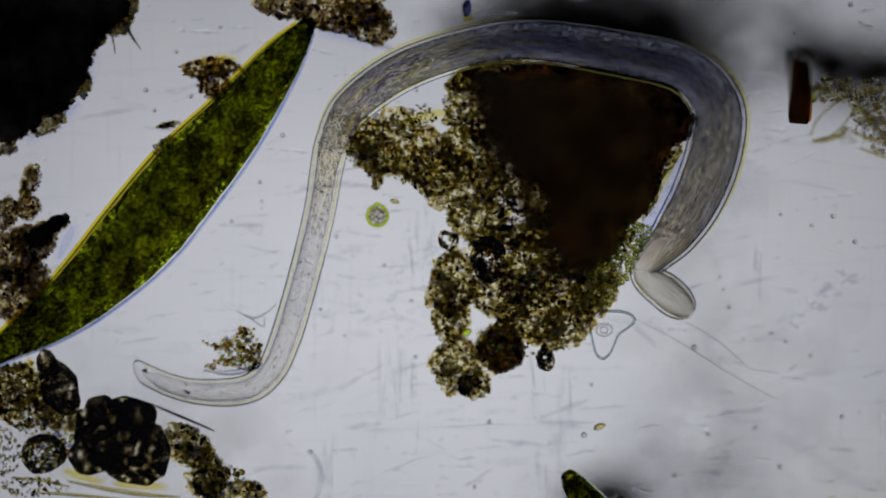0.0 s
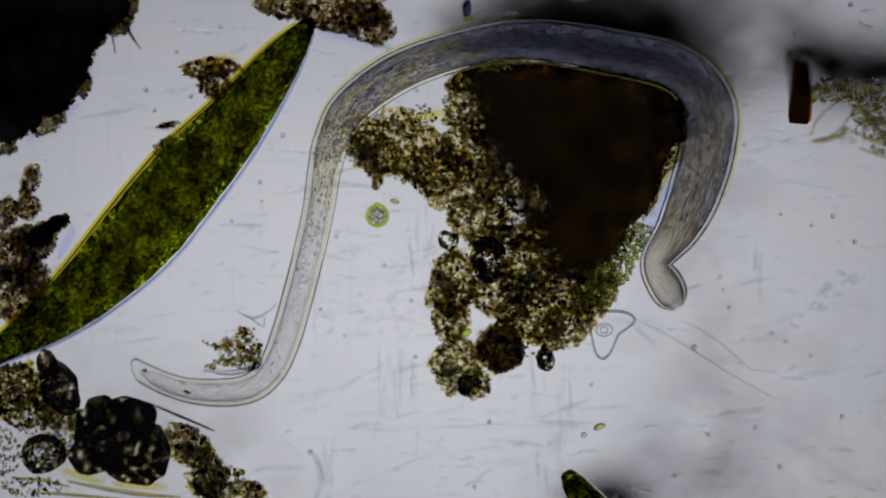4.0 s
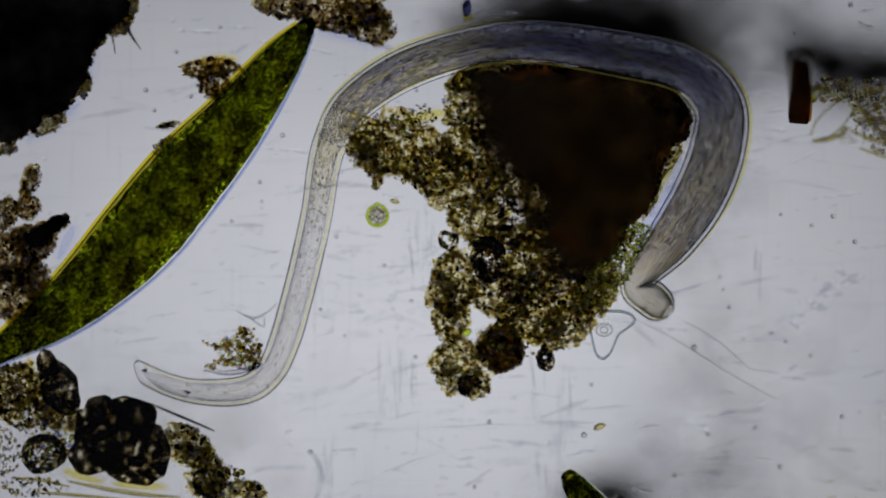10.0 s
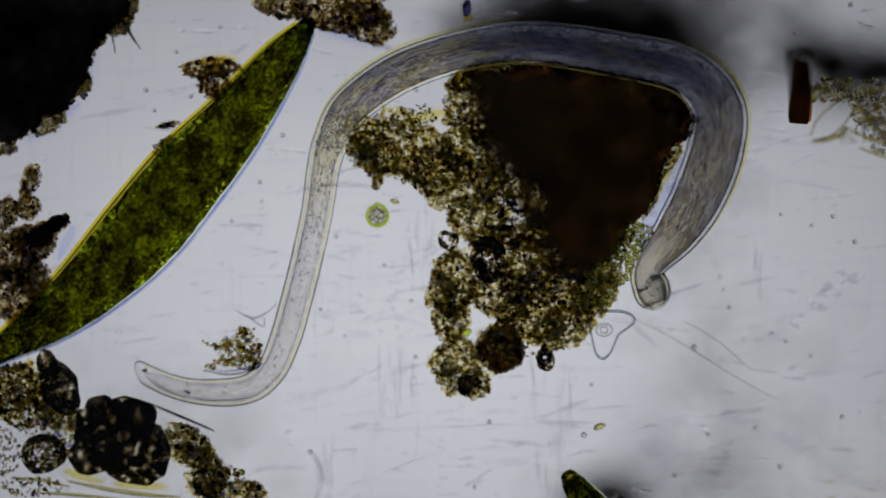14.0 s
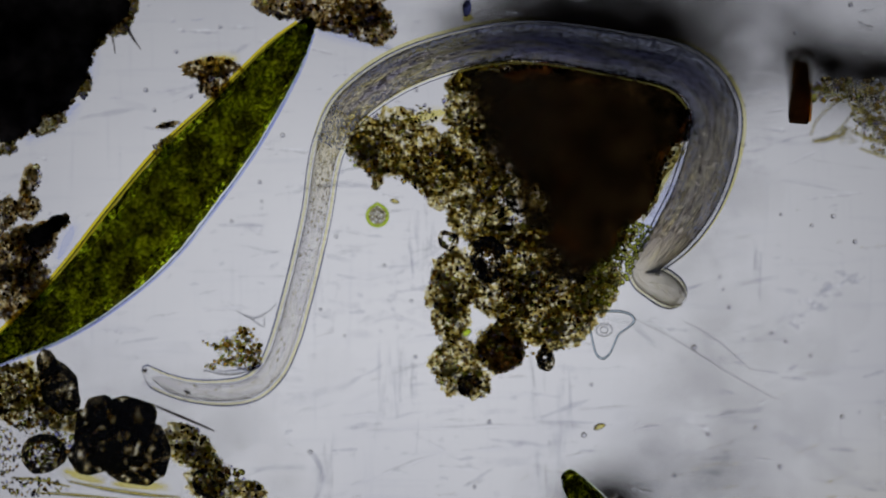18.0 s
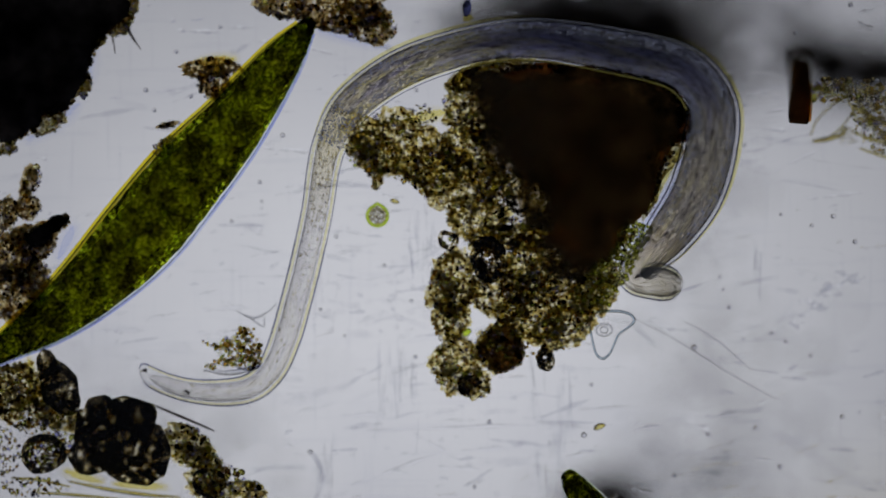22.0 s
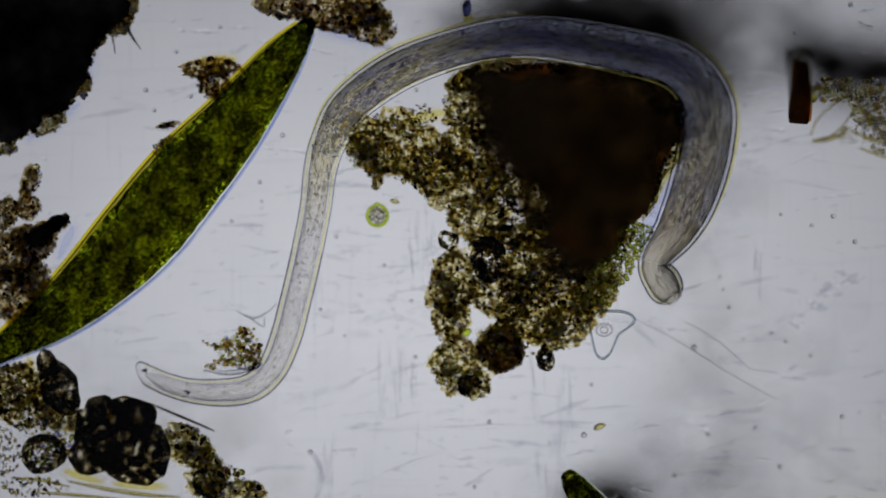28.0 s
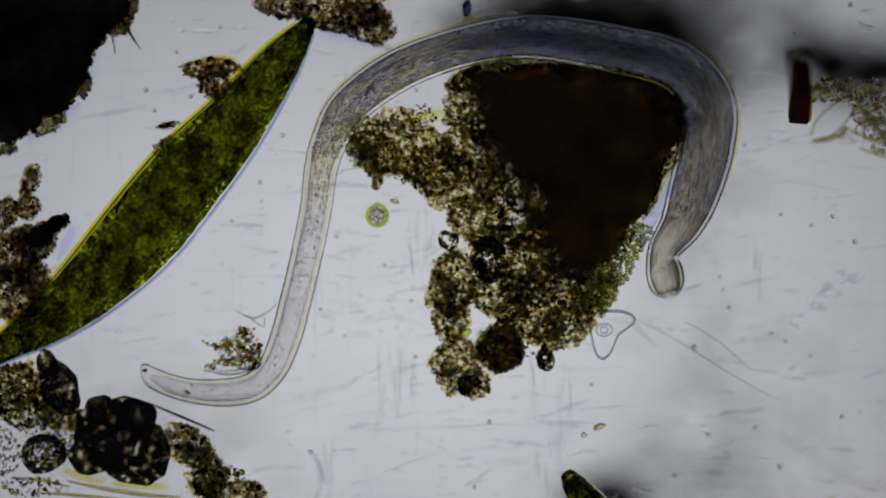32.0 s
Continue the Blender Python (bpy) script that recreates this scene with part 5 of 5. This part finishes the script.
def build_ring(u0, u1):
    um = (u0 + u1) / 2
    cx, cy, ca = along(REST, um)
    zc = girth(um) * 0.26 / 1000 + lift(um)
    o = P(cx, cy, zc)
    inv = Matrix.Rotation(-ca, 3, "Z")
    lap = 0.03 if u1 == LAST else (0.45 if u0 >= LAST - 2.5 else 0.2) * (u1 - u0) if u0 >= LAST - 3 else 0.006 if 15 <= u0 < 19 else 0.001
    a, b = max(0.0, u0 - lap), min(LAST, u1 + lap)
    v, f, S, N = [], [], (24 if u1 == LAST else 30 if u0 == 0.0 else 5), 20
    ease = 2.0 if u0 == 0.0 else 1.0

    def place(u, across, up):
        """A point in the ring's own space: across from -1 to 1, up from -1 to 1."""
        x, y, t = along(REST, u)
        w = girth(u) / 2
        # the tail's end is cut aslant
        slant = 0.75 * max(0.0, 1 - u / 1.6) ** 2 * across * w
        p = P(x - math.sin(t) * across * w - math.cos(t) * slant, y - math.cos(t) * across * w + math.sin(t) * slant, zc + up * w * 0.52 / 1000)
        return inv @ (p - o)

    for s in range(S):
        u = a + (b - a) * (s / (S - 1)) ** ease
        for n in range(N):
            th = 2 * math.pi * n / N
            v.append(place(u, math.cos(th), math.sin(th)))
    for s in range(S - 1):
        for n in range(N):
            m = (n + 1) % N
            f.append((s * N + n, (s + 1) * N + n, (s + 1) * N + m, s * N + m))
    if b >= LAST - 1e-6:
        f.append(tuple(range((S - 1) * N, S * N)))
    if a <= 1e-6:
        f.append(tuple(reversed(range(N))))
    ring = mesh_object("body_ring", v, f, M_SKIN, worm)
    ring.location = o - worm.location
    ring.rotation_euler = (0, 0, ca)
    def ribbon(name, mat, e0, e1, outer, inner, high=0.02, label=""):
        """A flat band along a flank; outer and inner give its bounds across the body at a place along it."""
        T = 30 if u0 == 0.0 or u1 == LAST else 3
        ev = []
        for s in range(T):
            u = e0 + (e1 - e0) * (s / (T - 1)) ** ease
            for q, h in ((outer(u), -high), (outer(u), high), (inner(u), high), (inner(u), -high)):
                ev.append(place(u, q, h))
        ef = [(s * 4 + k, s * 4 + (k + 1) % 4, s * 4 + 4 + (k + 1) % 4, s * 4 + 4 + k) for s in range(T - 1) for k in range(4)]
        mesh_object(name, ev, ef, mat, ring, label)

    e0, e1 = max(0.0, u0 - lap), min(LAST - 0.001, u1 + lap)
    for side in (-1, 1):
        # the firm edge of the skin, its refraction dark put into the colour, and the line where the body wall ends
        # inside it
        if side == 1 and LAST - 2.1 <= u0 < LAST - 1.75:
            continue
        ribbon("cuticle_edge_shade", M_CUTICLE_SHADE, e0, e1, lambda u: side, lambda u: side * (1 - min(0.5, (2.6 if u < 7 else 1.6 if u < 14 else 2.4) / girth(u) * 2)))
        if um > 16.5 and u1 < LAST:
            ribbon("body_wall_line", M_WALL_LINE, e0, e1, lambda u: side * (1 - 13 / girth(u)), lambda u: side * (1 - 16.5 / girth(u)))
        if 13.5 < um < LAST - 1.5:
            for at in (0.64, 0.44):
                ribbon("muscle_line", M_STRIA, e0, e1, lambda u: side * at, lambda u: side * (at - 2.4 / girth(u)), 0.6 - at / 2)
        elif um < 9:
            ribbon("body_wall_line", M_WALL_LINE, max(0.2, e0), max(0.25, e1), lambda u: side * (0.74 - 0.12 * math.exp(-u)), lambda u: side * (0.70 - 0.12 * math.exp(-u)))
        if um < 13 or um > LAST - 1.9:
            ribbon("muscle_band", M_BAND_PALE, max(0.2, u0), u1, lambda u: side * 0.90, lambda u: side * 0.72, 0.12)
        if 13 <= um < LAST - 3:
            ribbon("muscle_band", M_BAND_GREY, u0, u1, lambda u: side * 0.97, lambda u: side * 0.80, 0.05)
    # the lens's yellow fringe outside the worm, painted as a film
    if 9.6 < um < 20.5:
        ribbon("outer_fringe", M_OUTER_FRINGE, e0, e1, lambda u: 1 + 12 * min(1.0, (20.6 - u) / 2.5, (u - 9.5) / 2) / girth(u), lambda u: 1.0, 0.01, "yellow lens fringe painted along the outer flank")
    # bent light gleaming on the arch's inner edge, painted as a yellow strip
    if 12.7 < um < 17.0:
        ribbon("edge_gleam", M_EDGE_GLEAM, e0, e1, lambda u: -1.0, lambda u: -1 + 5 / girth(u), 0.05, "yellow gleam of bent light painted on the inner edge")
    # pale granules of the thick middle
    spots = []
    if 9.5 < um < LAST - 3:
        way = math.hypot(*(along(REST, u1)[k] - along(REST, u0)[k] for k in (0, 1)))
        for _ in range(int(way * girth(um) * 0.05 + wr.random())):
            u, ac = wr.uniform(u0, u1), wr.uniform(-0.8, 0.8)
            p = place(u, ac, 0.75 * math.sqrt(1 - ac * ac))
            g = wr.uniform(0.7, 1.7) / 1000
            spots.append((p.x, p.y, p.z, g * wr.uniform(1.0, 2.0), g, g * 0.8, along(REST, u)[2] - ca + wr.uniform(-0.4, 0.4)))
        scatter("pale_granules", spots, M_PALE_GRANULE, ring, kind="stuff")
    # gut: a clear streaky tube, wide in the thick half, with grains in it
    wide = gut_width(um)
    if u0 >= 0.2:
        gv, gf, flow = [], [], []
        g0 = u0 - (lap * 0.8 if u0 >= LAST - 3 else 0.0)
        G, T = 14, (5 if u1 < LAST else 18)
        for s in range(T):
            u = g0 + (min(u1 + lap * 0.8, LAST - 0.06) - g0) * s / (T - 1)
            for n in range(G):
                th = 2 * math.pi * n / G
                share = gut_width(u)
                gv.append(place(u, share * math.cos(th), share * math.sin(th)))
                flow += [reach_to(u, LENGTHS), gut_width(u) * girth(u) * math.cos(th) / 2000, 0.3 * math.sin(th) * girth(u) / 2000]
        for s in range(T - 1):
            for n in range(G):
                m = (n + 1) % G
                gf.append((s * G + n, (s + 1) * G + n, (s + 1) * G + m, s * G + m))
        gut = mesh_object("gut", gv, gf, M_STRAND, ring)
        gut.data.attributes.new("body", "FLOAT_VECTOR", "POINT").data.foreach_set("vector", flow)
    length = math.hypot(*(along(REST, u1)[k] - along(REST, u0)[k] for k in (0, 1)))
    w = girth(um)
    dens = 0.08 if um < 5 else 0.14 if um < 7.3 else 0.40 if um < 13 else 0.8 if um < 19 else 0.6 if um < LAST - 2.5 else 0.06 if um < LAST - 1.5 else 0.4
    stretch = 1.3 if um < 9 else 3.0
    spots = []
    for _ in range(int(dens * length * w * max(wide, 0.35) / 12)):
        u, ac = wr.uniform(u0, min(u1, LAST - 0.1)), wr.uniform(-1, 1) * max(wide, 0.35) * 0.95
        up = wr.uniform(-0.5, 0.5) * math.sqrt(1 - ac * ac)
        p = place(u, ac, up)
        g = (wr.uniform(0.9, 2.2) if um < 11 else wr.uniform(0.6, 1.5)) / 1000
        spots.append((p.x, p.y, p.z, g * stretch * wr.uniform(0.7, 1.5), g * wr.uniform(0.7, 1.0), g * 0.8, along(REST, u)[2] - ca + wr.uniform(-0.15, 0.15)))
    if spots:
        scatter("gut_matter", spots, M_GUT, ring, kind="stuff")
    return ring


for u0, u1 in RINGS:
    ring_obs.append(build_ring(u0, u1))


def motions():
    """The worm's rings follow its spine from the clip's start to its end."""
    paths = [[] for _ in RINGS]
    for step in range(161):
        t = step * 0.2
        nx, ny, hx, hy = between(HEAD, t)
        sway = between(SWAY, t)
        pts = controls((1024 + nx * 1.01, 380 + ny * 1.01), (1024 + hx * 1.01, 380 + hy * 1.01), sway)
        # the tail jerks in each time the neck folds
        draw = between(TAIL, t)[0] + 8 + 0.62 * (137 - nx)
        now = lengths(pts)
        far, far_rest = reach_to(LAST - 2, now), reach_to(LAST - 2, LENGTHS)
        for (u0, u1), path in zip(RINGS, paths):
            um = (u0 + u1) / 2
            u = um
            if um <= LAST - 2:
                # the body slides along its own line, drawn together a little
                u = u_at(draw * 0.00115 + reach_to(um, LENGTHS) * (far - draw * 0.00115) / far_rest, now)
            x, y, a = along(pts, u)
            p = P(x, y, girth(um) * 0.26 / 1000 + lift(um)) - worm.location
            path.append((t, pose(p.x, p.y, p.z, 0, 0, math.degrees(a))))
    for ob, path in zip(ring_obs, paths):
        walk(ob, path)


motions()
